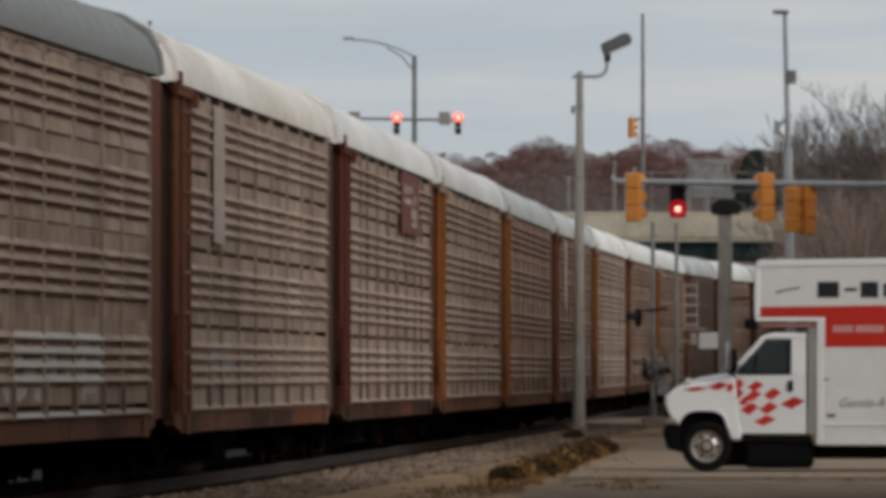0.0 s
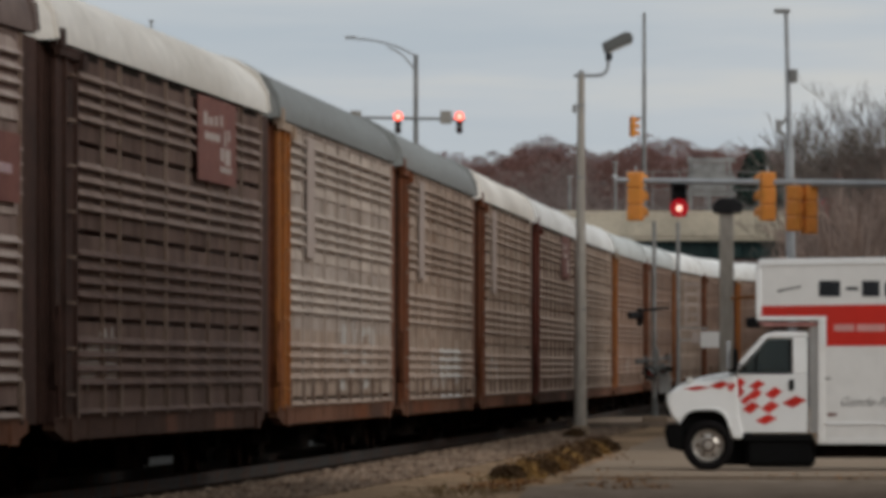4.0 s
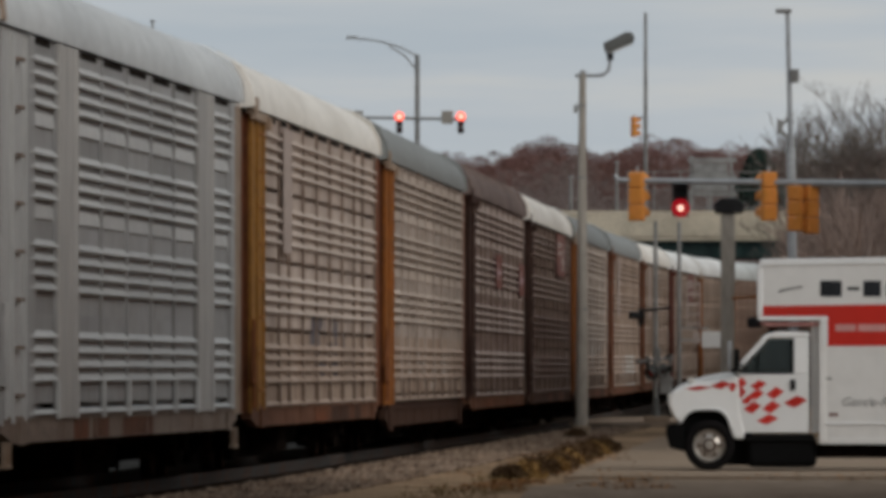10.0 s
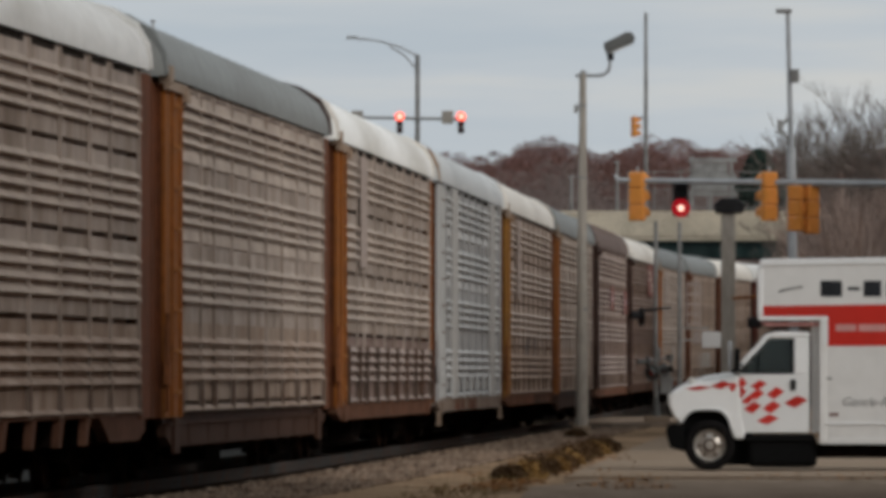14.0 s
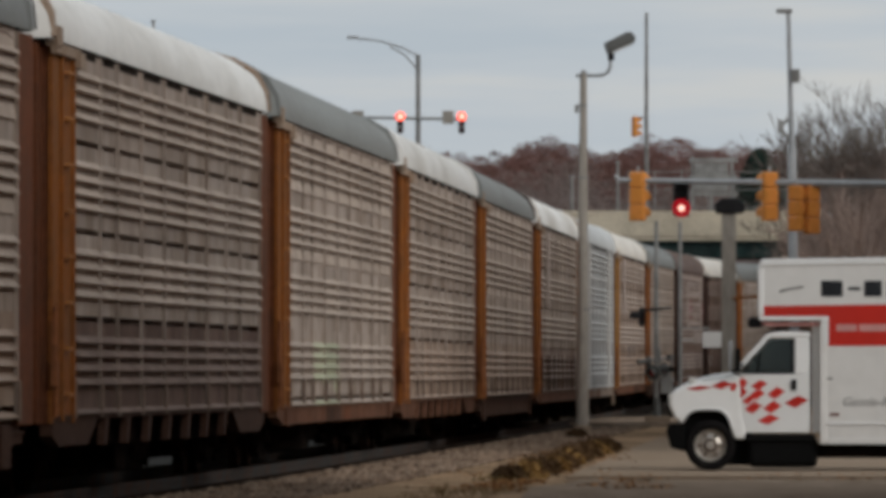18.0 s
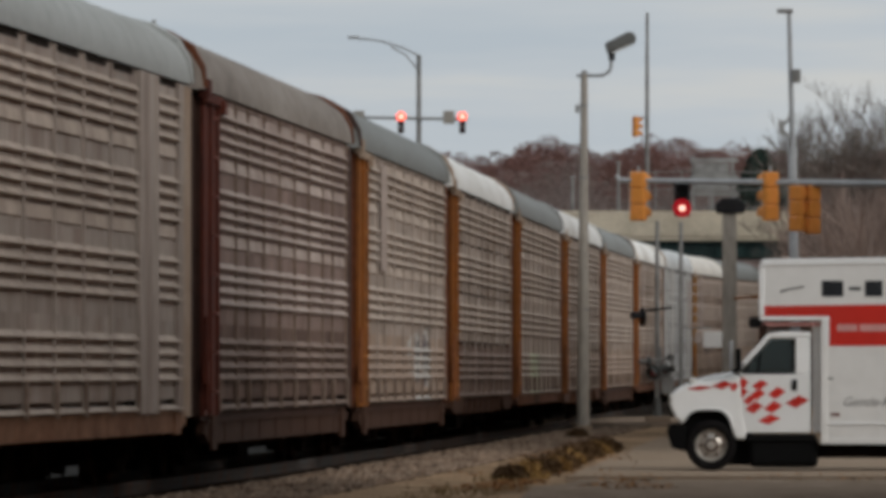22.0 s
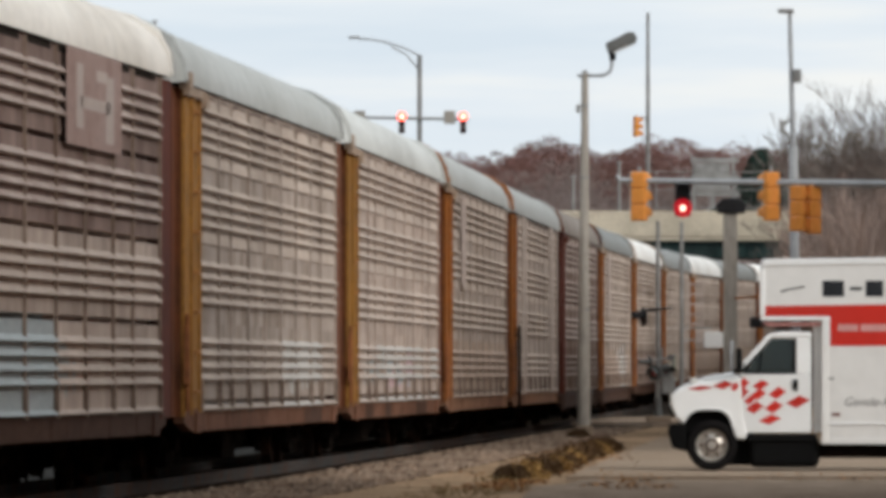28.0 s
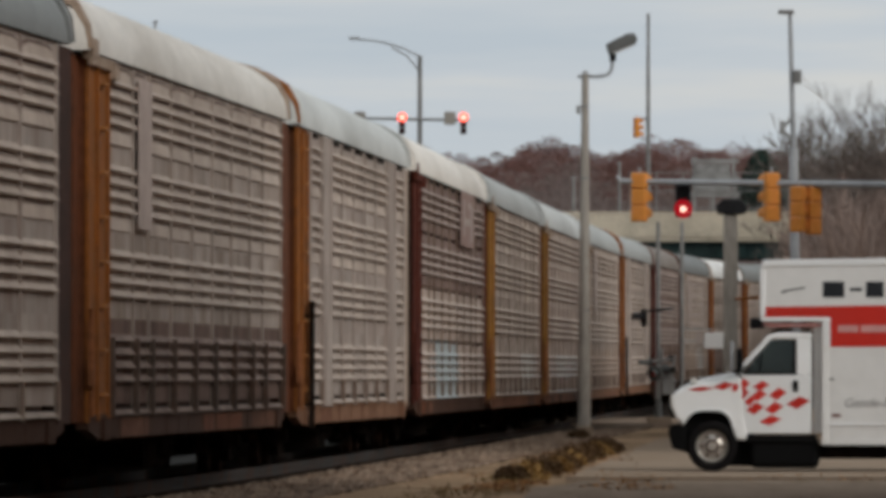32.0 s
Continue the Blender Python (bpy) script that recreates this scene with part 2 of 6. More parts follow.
mat("car_silver", (0.6, 0.61, 0.61), 0.35, 0.4, 6, 0.03, 0.7, (0.5, 0.5, 0.49), 0.2, 0.02, gloss=0.4)
mat("car_grey", (0.46, 0.46, 0.46), 0.35, 0.4, 6, 0.03, 0.7, (0.24, 0.24, 0.24), 0.2, 0.02, gloss=0.4)
mat("lamp_warm_lit", (0.9, 0.75, 0.55), 0.2, 0.0, 10, 0.02, 2.0, None, 0.0, 0, glow_color=(1.0, 0.62, 0.35), glow_strength=0.8)
mat("truck_red", (0.52, 0.035, 0.025), 0.4, 0.0, 6, 0.04, 0.7, (0.42, 0.04, 0.03), 0.25, 0.02)
mat("truck_pink", (0.6, 0.3, 0.28), 0.5, 0.0, 6, 0.04)
mat("letter_black", (0.03, 0.032, 0.036), 0.5, 0.0, 6, 0.05)
mat("letter_grey", (0.17, 0.165, 0.16), 0.5, 0.0, 6, 0.05)
mat("tyre", (0.012, 0.011, 0.011), 0.85, 0.0, 18, 0.2, gloss=0.0)
mat("rim", (0.45, 0.42, 0.38), 0.35, 0.5, 12, 0.1, 3.0, (0.4, 0.34, 0.28), 0.4, gloss=0.3)
mat("hub_dark", (0.12, 0.09, 0.075), 0.5, 0.3, 12, 0.15, 3.0, RUST, 0.3)
mat("plastic_black", (0.008, 0.008, 0.008), 0.6, 0.0, 12, 0.1, gloss=0.03)
mat("lamp_clear", (0.75, 0.73, 0.68), 0.2, 0.0, 10, 0.05)
mat("seat_grey", (0.02, 0.023, 0.025), 0.8, 0.0, 10, 0.1)
mat("bark_dark", (0.2, 0.16, 0.138), 0.95, 0.0, 10, 0.25, 1.0, None, 0.3)
mat("bark_pale", (0.23, 0.19, 0.165), 0.95, 0.0, 10, 0.2, 1.0, None, 0.3)
mat("leaf_rust", (0.21, 0.115, 0.102), 0.9, 0.0, 0.6, 0.3, 0.05, (0.1, 0.06, 0.05), 0.5, 0, spread=0.3, gloss=0.0)
mat("twig_brown", (0.19, 0.135, 0.12), 0.95, 0.0, 0.6, 0.25, 0.05, (0.075, 0.055, 0.05), 0.4, 0, spread=0.25, gloss=0.0)
mat("twig_grey", (0.175, 0.14, 0.13), 0.95, 0.0, 0.6, 0.2, 0.05, (0.12, 0.095, 0.09), 0.4, 0, spread=0.2, gloss=0.0)
mat("brush", (0.27, 0.202, 0.17), 0.95, 0.0, 0.6, 0.25, 0.05, (0.065, 0.045, 0.04), 0.4, 0, spread=0.25, gloss=0.0)
mat("needle_green", (0.03, 0.05, 0.04), 0.9, 0.0, 3, 0.3)
mat("mum_gold", (0.29, 0.17, 0.06), 0.9, 0.0, 12, 0.3, 3.0, (0.13, 0.07, 0.025), 0.4, 0, spread=0.3)
mat("mum_brown", (0.095, 0.055, 0.027), 0.9, 0.0, 12, 0.3, 3.0, (0.04, 0.025, 0.015), 0.4, 0, spread=0.3)

glass = bpy.data.materials.new("window_glass")
glass.use_nodes = True
gb = glass.node_tree.nodes["Principled BSDF"]
gb.inputs["Base Color"].default_value, gb.inputs["Roughness"].default_value = (0.12, 0.16, 0.16, 1), 0.05
gb.inputs["Transmission Weight"].default_value, gb.inputs["IOR"].default_value = 0.85, 1.3
M["glass"] = glass


# ---- mesh helpers ----
def box(bm, x0, x1, y0, y1, z0, z1):
    v = [bm.verts.new((x, y, z)) for x in (x0, x1) for y in (y0, y1) for z in (z0, z1)]
    for f in ((0, 1, 3, 2), (4, 6, 7, 5), (0, 4, 5, 1), (2, 3, 7, 6), (0, 2, 6, 4), (1, 5, 7, 3)):
        bm.faces.new([v[i] for i in f])
    return bm


def tube(bm, a, b, r0, r1=None, n=10, caps=True):
    a, b = Vector(a), Vector(b)
    r1 = r0 if r1 is None else r1
    d = (b - a).normalized()
    u = d.orthogonal().normalized()
    w = d.cross(u)
    rings = []
    for p, r in ((a, r0), (b, r1)):
        rings.append([bm.verts.new(p + (u * math.cos(2 * math.pi * i / n) + w * math.sin(2 * math.pi * i / n)) * r) for i in range(n)])
    for i in range(n):
        bm.faces.new((rings[0][i], rings[0][(i + 1) % n], rings[1][(i + 1) % n], rings[1][i]))
    if caps:
        bm.faces.new(rings[0][::-1])
        bm.faces.new(rings[1])
    return bm


def prism(bm, outline, y0, y1):
    """An outline in x and z, drawn out from y0 to y1."""
    f = [bm.verts.new((x, y0, z)) for x, z in outline]
    k = [bm.verts.new((x, y1, z)) for x, z in outline]
    n = len(outline)
    bm.faces.new(f)
    bm.faces.new(k[::-1])
    for i in range(n):
        bm.faces.new((f[i], k[i], k[(i + 1) % n], f[(i + 1) % n]))
    return bm


def bm_new():
    return bmesh.new()


def soften(bm, width, segments=2, angle=30):
    bmesh.ops.recalc_face_normals(bm, faces=bm.faces)
    edges = [e for e in bm.edges if len(e.link_faces) == 2 and e.calc_face_angle(0) > radians(angle)]
    bmesh.ops.bevel(bm, geom=edges, offset=width, segments=segments, profile=0.5, affect="EDGES", clamp_overlap=True)
    return bm


def mesh_of(name, bm, m, smooth=False):
    bmesh.ops.recalc_face_normals(bm, faces=bm.faces)
    me = bpy.data.meshes.new(name)
    bm.to_mesh(me)
    bm.free()
    me.materials.append(m)
    if smooth:
        me.shade_smooth()
    return me


def part(name, bm, m, parent=None, label="", smooth=False):
    ob = new(name, mesh_of(name, bm, m, smooth))
    if parent:
        ob.parent = parent
    if label:
        tagged(ob, label)
    return ob


def piece(name, mesh, m, parent, place=None, label=""):
    """An object of its own on a shared mesh, with its own paint."""
    ob = new(name, mesh)
    ob.parent = parent
    if place:
        ob.location = place
    ob.material_slots[0].link = "OBJECT"
    ob.material_slots[0].material = m
    if label:
        tagged(ob, label)
    return ob


def thing(name, label, category, place=(0, 0, 0), group="", kind="", turn=0.0):
    ob = new(name)
    ob.location, ob.rotation_euler = place, (0, 0, radians(turn))
    return tagged(ob, label, category, group, kind)


# ---- the line of the railway: its right-hand loading edge, by metres along it ----
BEND = (-3.779, 7.010, -2.683, 1.912, -0.646, 0.094)
START = 103.14
RAIL = 0.12            # top of the rails over the crossing


def line_x(s):
    if s < -40:
        return line_x(-40) + (s + 40) * 0.1022
    if s > 300:
        return line_x(300) + (s - 300) * 0.118
    return sum(c * (s / 100) ** k for k, c in enumerate(BEND))


def line_z(s):
    u = min(max(0.0, s / 100 - 1), 2.3)
    return 0.149 * u * u


def line(s, offset=0.0):
    """A point of the line, offset metres to the right of its centre."""
    slope = line_x(s + 0.5) - line_x(s - 0.5)
    c = 1 / math.sqrt(1 + slope * slope)
    return Vector((line_x(s) + (offset - 1.58) * c, START + s - (offset - 1.58) * slope * c, line_z(s)))


# ---- ground ----
def slab(name, outline, z, thick, m, label, category="ground"):
    bm = bm_new()
    top = [bm.verts.new((x, y, z)) for x, y in outline]
    low = [bm.verts.new((x, y, z - thick)) for x, y in outline]
    bm.faces.new(top)
    n = len(outline)
    for i in range(n):
        bm.faces.new((top[i], low[i], low[(i + 1) % n], top[(i + 1) % n]))
    return tagged(part(name, bm, m), label, category, kind="structure")


def ground_sheet():
    bm = bm_new()
    xs = [-3000, -600, -200, -60, -20, 0, 20, 40, 60, 200, 600, 3000]
    ys = [-3000, -600, -100, 60, 100, 140, 180, 220, 300, 400, 480, 520, 560, 620, 680, 740, 800, 900, 1200, 4500]
    def height(x, y):
        h = 0.0
        if y > 480:
            k = min(1, (y - 480) / 320)
            side = min(1.0, max(0.0, (x + 14) / 12))
            h = 14.5 * k * k * (3 - 2 * k) * (0.25 + 0.75 * side)
        return h - 0.06
    grid = [[bm.verts.new((x, y, height(x, y))) for x in xs] for y in ys]
    for j in range(len(ys) - 1):
        for i in range(len(xs) - 1):
            bm.faces.new((grid[j][i], grid[j][i + 1], grid[j + 1][i + 1], grid[j + 1][i]))
    return tagged(part("ground", bm, M["dirt"], smooth=True), "bare brown earth with dry autumn grass", "ground", kind="structure")


ground_sheet()
slab("pavement", [(1.78, 125.2), (14, 125.2), (30, 126), (30, 204), (5.2, 204), (3.75, 172), (3.36, 162), (2.6, 145)], -0.002, 0.15, M["concrete"], "worn tan concrete apron beside the crossing", "pavement")
slab("road", [(0.6, 20), (40, 20), (40, 124.9), (2.0, 124.9), (1.75, 121), (1.2, 117), (0.8, 100)], -0.03, 0.15, M["asphalt_pale"], "worn grey asphalt of the near street", "road")
slab("kerb", [(1.78, 124.95), (30, 124.95), (30, 125.18), (1.78, 125.18)], 0.03, 0.2, M["concrete"], "low pale concrete kerb", "kerb")
slab("road_crossing", [(-60, 252), (60, 252), (60, 284), (-60, 284)], 0.065, 0.15, M["asphalt_pale"], "grey asphalt road over the level crossing", "road")


def near_shade_wall():
    """An unseen plain wall, added to shade the near end of the train low down."""
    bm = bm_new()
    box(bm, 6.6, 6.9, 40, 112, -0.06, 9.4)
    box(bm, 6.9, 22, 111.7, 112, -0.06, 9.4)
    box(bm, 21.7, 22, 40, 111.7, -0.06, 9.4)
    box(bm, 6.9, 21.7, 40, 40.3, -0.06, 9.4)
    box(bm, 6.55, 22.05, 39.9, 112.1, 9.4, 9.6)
    tagged(part("wall_east", bm, M["brick_plain"]), "unseen plain brown wall added to shade the near wagons", "wall", kind="structure")


near_shade_wall()


def far_shade_wall():
    """A second unseen wall, between apron and crossing, added to shade the farther wagons."""
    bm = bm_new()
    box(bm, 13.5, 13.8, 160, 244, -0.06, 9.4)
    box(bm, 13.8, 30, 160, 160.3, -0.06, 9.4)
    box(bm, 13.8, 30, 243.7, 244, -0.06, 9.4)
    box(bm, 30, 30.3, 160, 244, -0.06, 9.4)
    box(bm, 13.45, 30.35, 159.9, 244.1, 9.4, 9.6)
    tagged(part("wall_north", bm, M["brick_plain"]), "unseen plain brown wall added to shade the far wagons", "wall", kind="structure")


far_shade_wall()


def strip(name, s0, s1, step, profile, m, label, category, kind="structure"):
    """A profile of (offset, height) drawn along the line."""
    bm = bm_new()
    rows, s = [], s0
    while s <= s1 + 0.01:
        rows.append([bm.verts.new(line(s, o) + Vector((0, 0, z))) for o, z in profile])
        s += step
    for a, b in zip(rows, rows[1:]):
        for i in range(len(profile) - 1):
            bm.faces.new((a[i], a[i + 1], b[i + 1], b[i]))
    return tagged(part(name, bm, m), label, category, kind=kind)


strip("trackbed", -300, 900, 10, [(-2.4, -0.4), (-2.3, -0.05), (2.3, -0.05), (3.2, -0.075), (4.4, -0.9)], M["ballast"], "dark crushed stone bed under the track", "track")
strip("yard_gravel", -300, 900, 10, [(-40, -0.5), (-39, -0.045), (-2.2, -0.045), (-2.1, -0.4)], M["gravel"], "pale grey gravel beyond the track", "ground")
for side in (-0.75, 0.75):
    strip("rail", -300, 900, 5, [(side - 0.07, -0.07), (side - 0.07, -0.04), (side - 0.02, -0.025), (side - 0.037, 0.08), (side - 0.037, RAIL), (side + 0.037, RAIL),
                                 (side + 0.037, 0.08), (side + 0.02, -0.025), (side + 0.07, -0.04), (side + 0.07, -0.07)], M["rail_steel"], "worn brown steel rail on wooden sleepers", "rail", kind="structure")


def ties():
    bm = box(bm_new(), -0.12, 0.12, -1.3, 1.3, -0.25, -0.04)
    me = mesh_of("sleeper", bm, M["tie_wood"])
    bed = thing("sleepers", "row of dark weathered wooden sleepers under the rails", "track", kind="structure")
    s = -15.0
    while s < 100:
        a, b = line(s), line(s + 1)
        ob = piece("sleeper", me, M["tie_wood"], bed, a)
        ob.rotation_euler = (0, 0, math.atan2(b.y - a.y, b.x - a.x))
        s += 0.6


ties()


def scatter_stones():
    rng = random.Random(5)
    verts, faces = [], []
    for i in range(9000):
        s = -6 + 150 * rng.random() ** 1.3
        o = rng.uniform(1.32, 3.3)
        p = line(s, o)
        z = -0.05
        r = rng.uniform(0.02, 0.06)
        k = len(verts)
        ring = [(math.cos(a) * r * rng.uniform(0.7, 1.3), math.sin(a) * r * rng.uniform(0.7, 1.3)) for a in (0, 1.25, 2.5, 3.77, 5.0)]
        verts += [(p.x + x, p.y + y, z + 0.2 * r) for x, y in ring] + [(p.x + 0.2 * r, p.y, z + r), (p.x, p.y, z - r)]
        for j in range(5):
            faces += [(k + j, k + (j + 1) % 5, k + 5), (k + (j + 1) % 5, k + j, k + 6)]
    me = bpy.data.meshes.new("stones")
    me.from_pydata(verts, [], faces)
    me.materials.append(M["stone"])
    tagged(new("ballast_stones", me), "loose crushed ballast stones along the track", "stones", kind="stuff")


scatter_stones()


def scatter_grass():
    rng = random.Random(8)
    verts, faces = [], []
    for i in range(1900):
        y = rng.uniform(103, 172)
        edge = 2.9 + line_x(y - START) - 0.2
        x = rng.uniform(edge, max(edge + 0.6, 1.2 + (y - 125) * 0.028))
        if noise.noise((x * 0.8, y * 0.25, 0)) < -0.12:
            continue
        h, w, a = rng.uniform(0.03, 0.1), rng.uniform(0.006, 0.016), rng.uniform(0, 6.3)
        k = len(verts)
        dx, dy = math.cos(a) * w, math.sin(a) * w
        lean = (rng.uniform(-0.05, 0.05), rng.uniform(-0.05, 0.05))
        verts += [(x - dx, y - dy, -0.06), (x + dx, y + dy, -0.06), (x + lean[0], y + lean[1], h - 0.06)]
        faces.append((k, k + 1, k + 2))
    me = bpy.data.meshes.new("grass")
    me.from_pydata(verts, [], faces)
    me.materials.append(M["grass_dry"])
    tagged(new("dry_grass", me), "sparse dry yellow-brown grass on the verge", "grass", kind="stuff")


scatter_grass()


def scatter_leaves():
    """Fallen leaves along the verge, thickest by the flower clumps and the edge of the apron."""
    rng = random.Random(14)
    verts, faces = [], []
    for i in range(2600):
        y = rng.uniform(116, 170)
        middle = 1.2 + (y - 128) * 0.042
        x = middle + rng.gauss(0, 0.45)
        if i % 12 == 0:
            x, y = rng.uniform(0.3, 9.0), 125.05 + rng.gauss(0, 0.7)
        elif i % 4 == 1:
            x, y = rng.uniform(0.2, 3.2), rng.uniform(113, 125)
        if noise.noise((x * 0.9, y * 0.2, 4.0)) < -0.1:
            continue
        z = 0.034 if 124.9 < y < 125.2 and x > 2.1 else -0.025 if y < 124.9 and x > 2.0 else 0.002 if y > 125.2 and x > 2.1 + (y - 125) * 0.035 else -0.05
        w, a, h = rng.uniform(0.02, 0.05), rng.uniform(0, 6.3), rng.uniform(0.01, 0.05)
        k = len(verts)
        c, s = math.cos(a) * w, math.sin(a) * w
        verts += [(x - c, y - s, z), (x + s * 0.6, y - c * 0.6, z + h * 0.5), (x + c, y + s, z + h), (x - s * 0.6, y + c * 0.6, z + h * 0.7)]
        faces += [(k, k + 1, k + 2), (k, k + 2, k + 3)]
    me = bpy.data.meshes.new("leaves")
    me.from_pydata(verts, [], faces)
    me.materials.append(M["leaf_litter"])
    tagged(new("fallen_leaves", me), "fallen orange-brown leaves on the verge", "leaves", kind="stuff")


scatter_leaves()


# ---- the road bridge and the woods ----
def bridge():
    b = thing("road_bridge", "beige concrete road bridge on dark green girders over the railway", "bridge", (0, 450, 0))
    part("parapet", soften(box(bm_new(), -80, 20.2, -0.36, 0.0, 8.75, 10.0), 0.03, 1), M["concrete_beige"], b, "stained beige concrete parapet")
    part("parapet", box(bm_new(), -80, 80, 10.0, 10.3, 8.95, 10.1), M["concrete_beige"], b)
    part("coping", soften(box(bm_new(), -80, 20.2, -0.4, 0.05, 10.004, 10.12), 0.03, 1), M["concrete_beige"], b)
    part("deck", box(bm_new(), -80, 80, -0.3, 10.5, 8.55, 8.945), M["concrete_beige"], b)
    part("road_surface", box(bm_new(), -80, 80, 1.2, 8.9, 8.949, 9.1), M["asphalt"], b, "grey asphalt roadway")
    for y in (0.1, 3.3, 6.6, 9.8):
        g = bm_new()
        box(g, -7.9, 32, y - 0.02, y + 0.02, 7.75, 8.546)
        box(g, -7.9, 32, y - 0.25, y + 0.25, 7.67, 7.75)
        for i in range(22):
            box(g, -6 + i * 1.7, -5.95 + i * 1.7, y - 0.22, y - 0.022, 7.75, 8.5)
        part("girder", g, M["girder_green"], b)
    for x in (-7.9, 32):
        part("abutment", box(bm_new(), x - (72 if x < 0 else 0), x + (0 if x < 0 else 48), -0.1, 10.3, -0.06, 8.54), M["concrete_grey"], b)
    part("pier", box(bm_new(), 7.0, 8.0, 0.5, 9.5, -0.06, 7.665), M["concrete_grey"], b)
    for k in range(7, 15):
        part("fence_post", tube(bm_new(), (k * 1.4, -0.18, 10.12), (k * 1.4, -0.18, 12.25), 0.035, n=6), M["steel_dull"], b)
    wires = bm_new()
    for z in (10.3, 11.25, 12.2):
        tube(wires, (9.8, -0.18, z), (19.6, -0.18, z), 0.03, n=5)
    for i in range(36):
        x = 9.8 + i * 0.28
        tube(wires, (x, -0.18, 10.3), (x, -0.18, 12.2), 0.008, n=3, caps=False)
    part("fence_mesh", wires, M["steel_dull"], b)
    frame_bm = bm_new()
    for x in (13.3, 14.3, 15.4):
        box(frame_bm, x - 0.08, x + 0.08, 3.0, 3.2, 8.95, 13.1)
    for z in (11.1, 12.0, 12.9):
        box(frame_bm, 13.1, 15.7, 2.95, 3.0, z - 0.12, z + 0.12)
    g = thing("sign_gantry", "pale grey steel sign frame standing on the bridge", "sign frame", (0, 450, 0))
    part("frame", frame_bm, M["steel_dull"], g)
    part("sign_back", box(bm_new(), 13.4, 15.2, 2.88, 2.94, 11.25, 12.75), M["steel_dull"], g)


bridge()


def branching(verts, faces, rng, a, d, length, r, depth, spread=0.55, floor_r=0.012):
    """A limb of a bare tree as a thin three-sided spike, with its side limbs."""
    b = a + d * length
    u = d.orthogonal().normalized()
    w = d.cross(u)
    k = len(verts)
    r1 = max(floor_r, r * 0.62)
    for p, q in ((a, r), (b, r1)):
        for ang in (0, 2.1, 4.2):
            verts.append(tuple(p + (u * math.cos(ang) + w * math.sin(ang)) * q))
    for i in range(3):
        j = (i + 1) % 3
        faces.append((k + i, k + j, k + 3 + j, k + 3 + i))
    if depth == 0:
        return
    for _ in range(3 if depth > 1 else 4):
        e = (d + Vector((rng.gauss(0, spread), rng.gauss(0, spread), rng.gauss(0.12, spread * 0.6)))).normalized()
        start = a + d * length * rng.uniform(0.55, 1.0)
        branching(verts, faces, rng, start, e, length * rng.uniform(0.55, 0.82), r1 * 0.8, depth - 1, spread, floor_r)


def from_lists(name, verts, faces, m, parent=None):
    me = bpy.data.meshes.new(name)
    me.from_pydata(verts, [], faces)
    me.materials.append(m)
    ob = new(name, me)
    ob.parent = parent
    return ob


def bare_tree(x, y, z, height, seed, m, floor_r=0.02, depth=5, label="bare grey-brown tree with fine twigs"):
    rng = random.Random(seed)
    t = thing("bare_tree", label, "tree", (x, y, z))
    bm = bm_new()
    tube(bm, (0, 0, -0.3), (0, 0, height * 0.32), height * 0.02, height * 0.015, 8)
    part("trunk", bm, m, t)
    verts, faces = [], []
    for _ in range(4):
        d = Vector((rng.gauss(0, 0.35), rng.gauss(0, 0.35), 1)).normalized()
        branching(verts, faces, rng, Vector((0, 0, height * rng.uniform(0.22, 0.32))), d, height * 0.26, height * 0.006, depth, 0.36, floor_r)
    from_lists("crown", verts, faces, m, t)


for i, (x, y, h, m) in enumerate(((19.0, 440, 11.5, "bark_dark"), (19.6, 434, 16.8, "bark_pale"), (21.1, 438, 17.0, "bark_pale"), (22.4, 434, 16.8, "bark_pale"), (23.6, 437, 17.4, "bark_pale"), (25.2, 440, 16.0, "bark_dark"))):
    bare_tree(x, y, -0.06, h, 20 + i, M[m], 0.0115)


def thicket():
    """Dense brown brush and trunks in front of the far end of the bridge."""
    rng = random.Random(77)
    verts, faces = [], []
    for i in range(900):
        x, y = rng.uniform(17.2, 30), rng.uniform(404, 430)
        h = rng.uniform(3.0, 5.0) + min(5.5, max(0, (x - 16.5) * 1.3))
        d = Vector((rng.gauss(0, 0.12), rng.gauss(0, 0.1), 1)).normalized()
        branching(verts, faces, rng, Vector((x, y, -0.06)), d, h * 0.45, 0.045, 3, 0.3, 0.02)
    # Nearer brush, mostly out of view, added to shade the far wagons.
    for i in range(520):
        y = rng.uniform(288, 404)
        x = y * 0.0465 + 9.0 * rng.random() ** 1.3
        h = rng.uniform(5.5, 9.5)
        d = Vector((rng.gauss(0, 0.1), rng.gauss(0, 0.1), 1)).normalized()
        branching(verts, faces, rng, Vector((x, y, -0.06)), d, h * 0.42, 0.06, 3, 0.3, 0.025)
    tagged(from_lists("thicket", verts, faces, M["brush"]), "dense brown leafless brush beside the bridge", "brush", kind="stuff")


thicket()


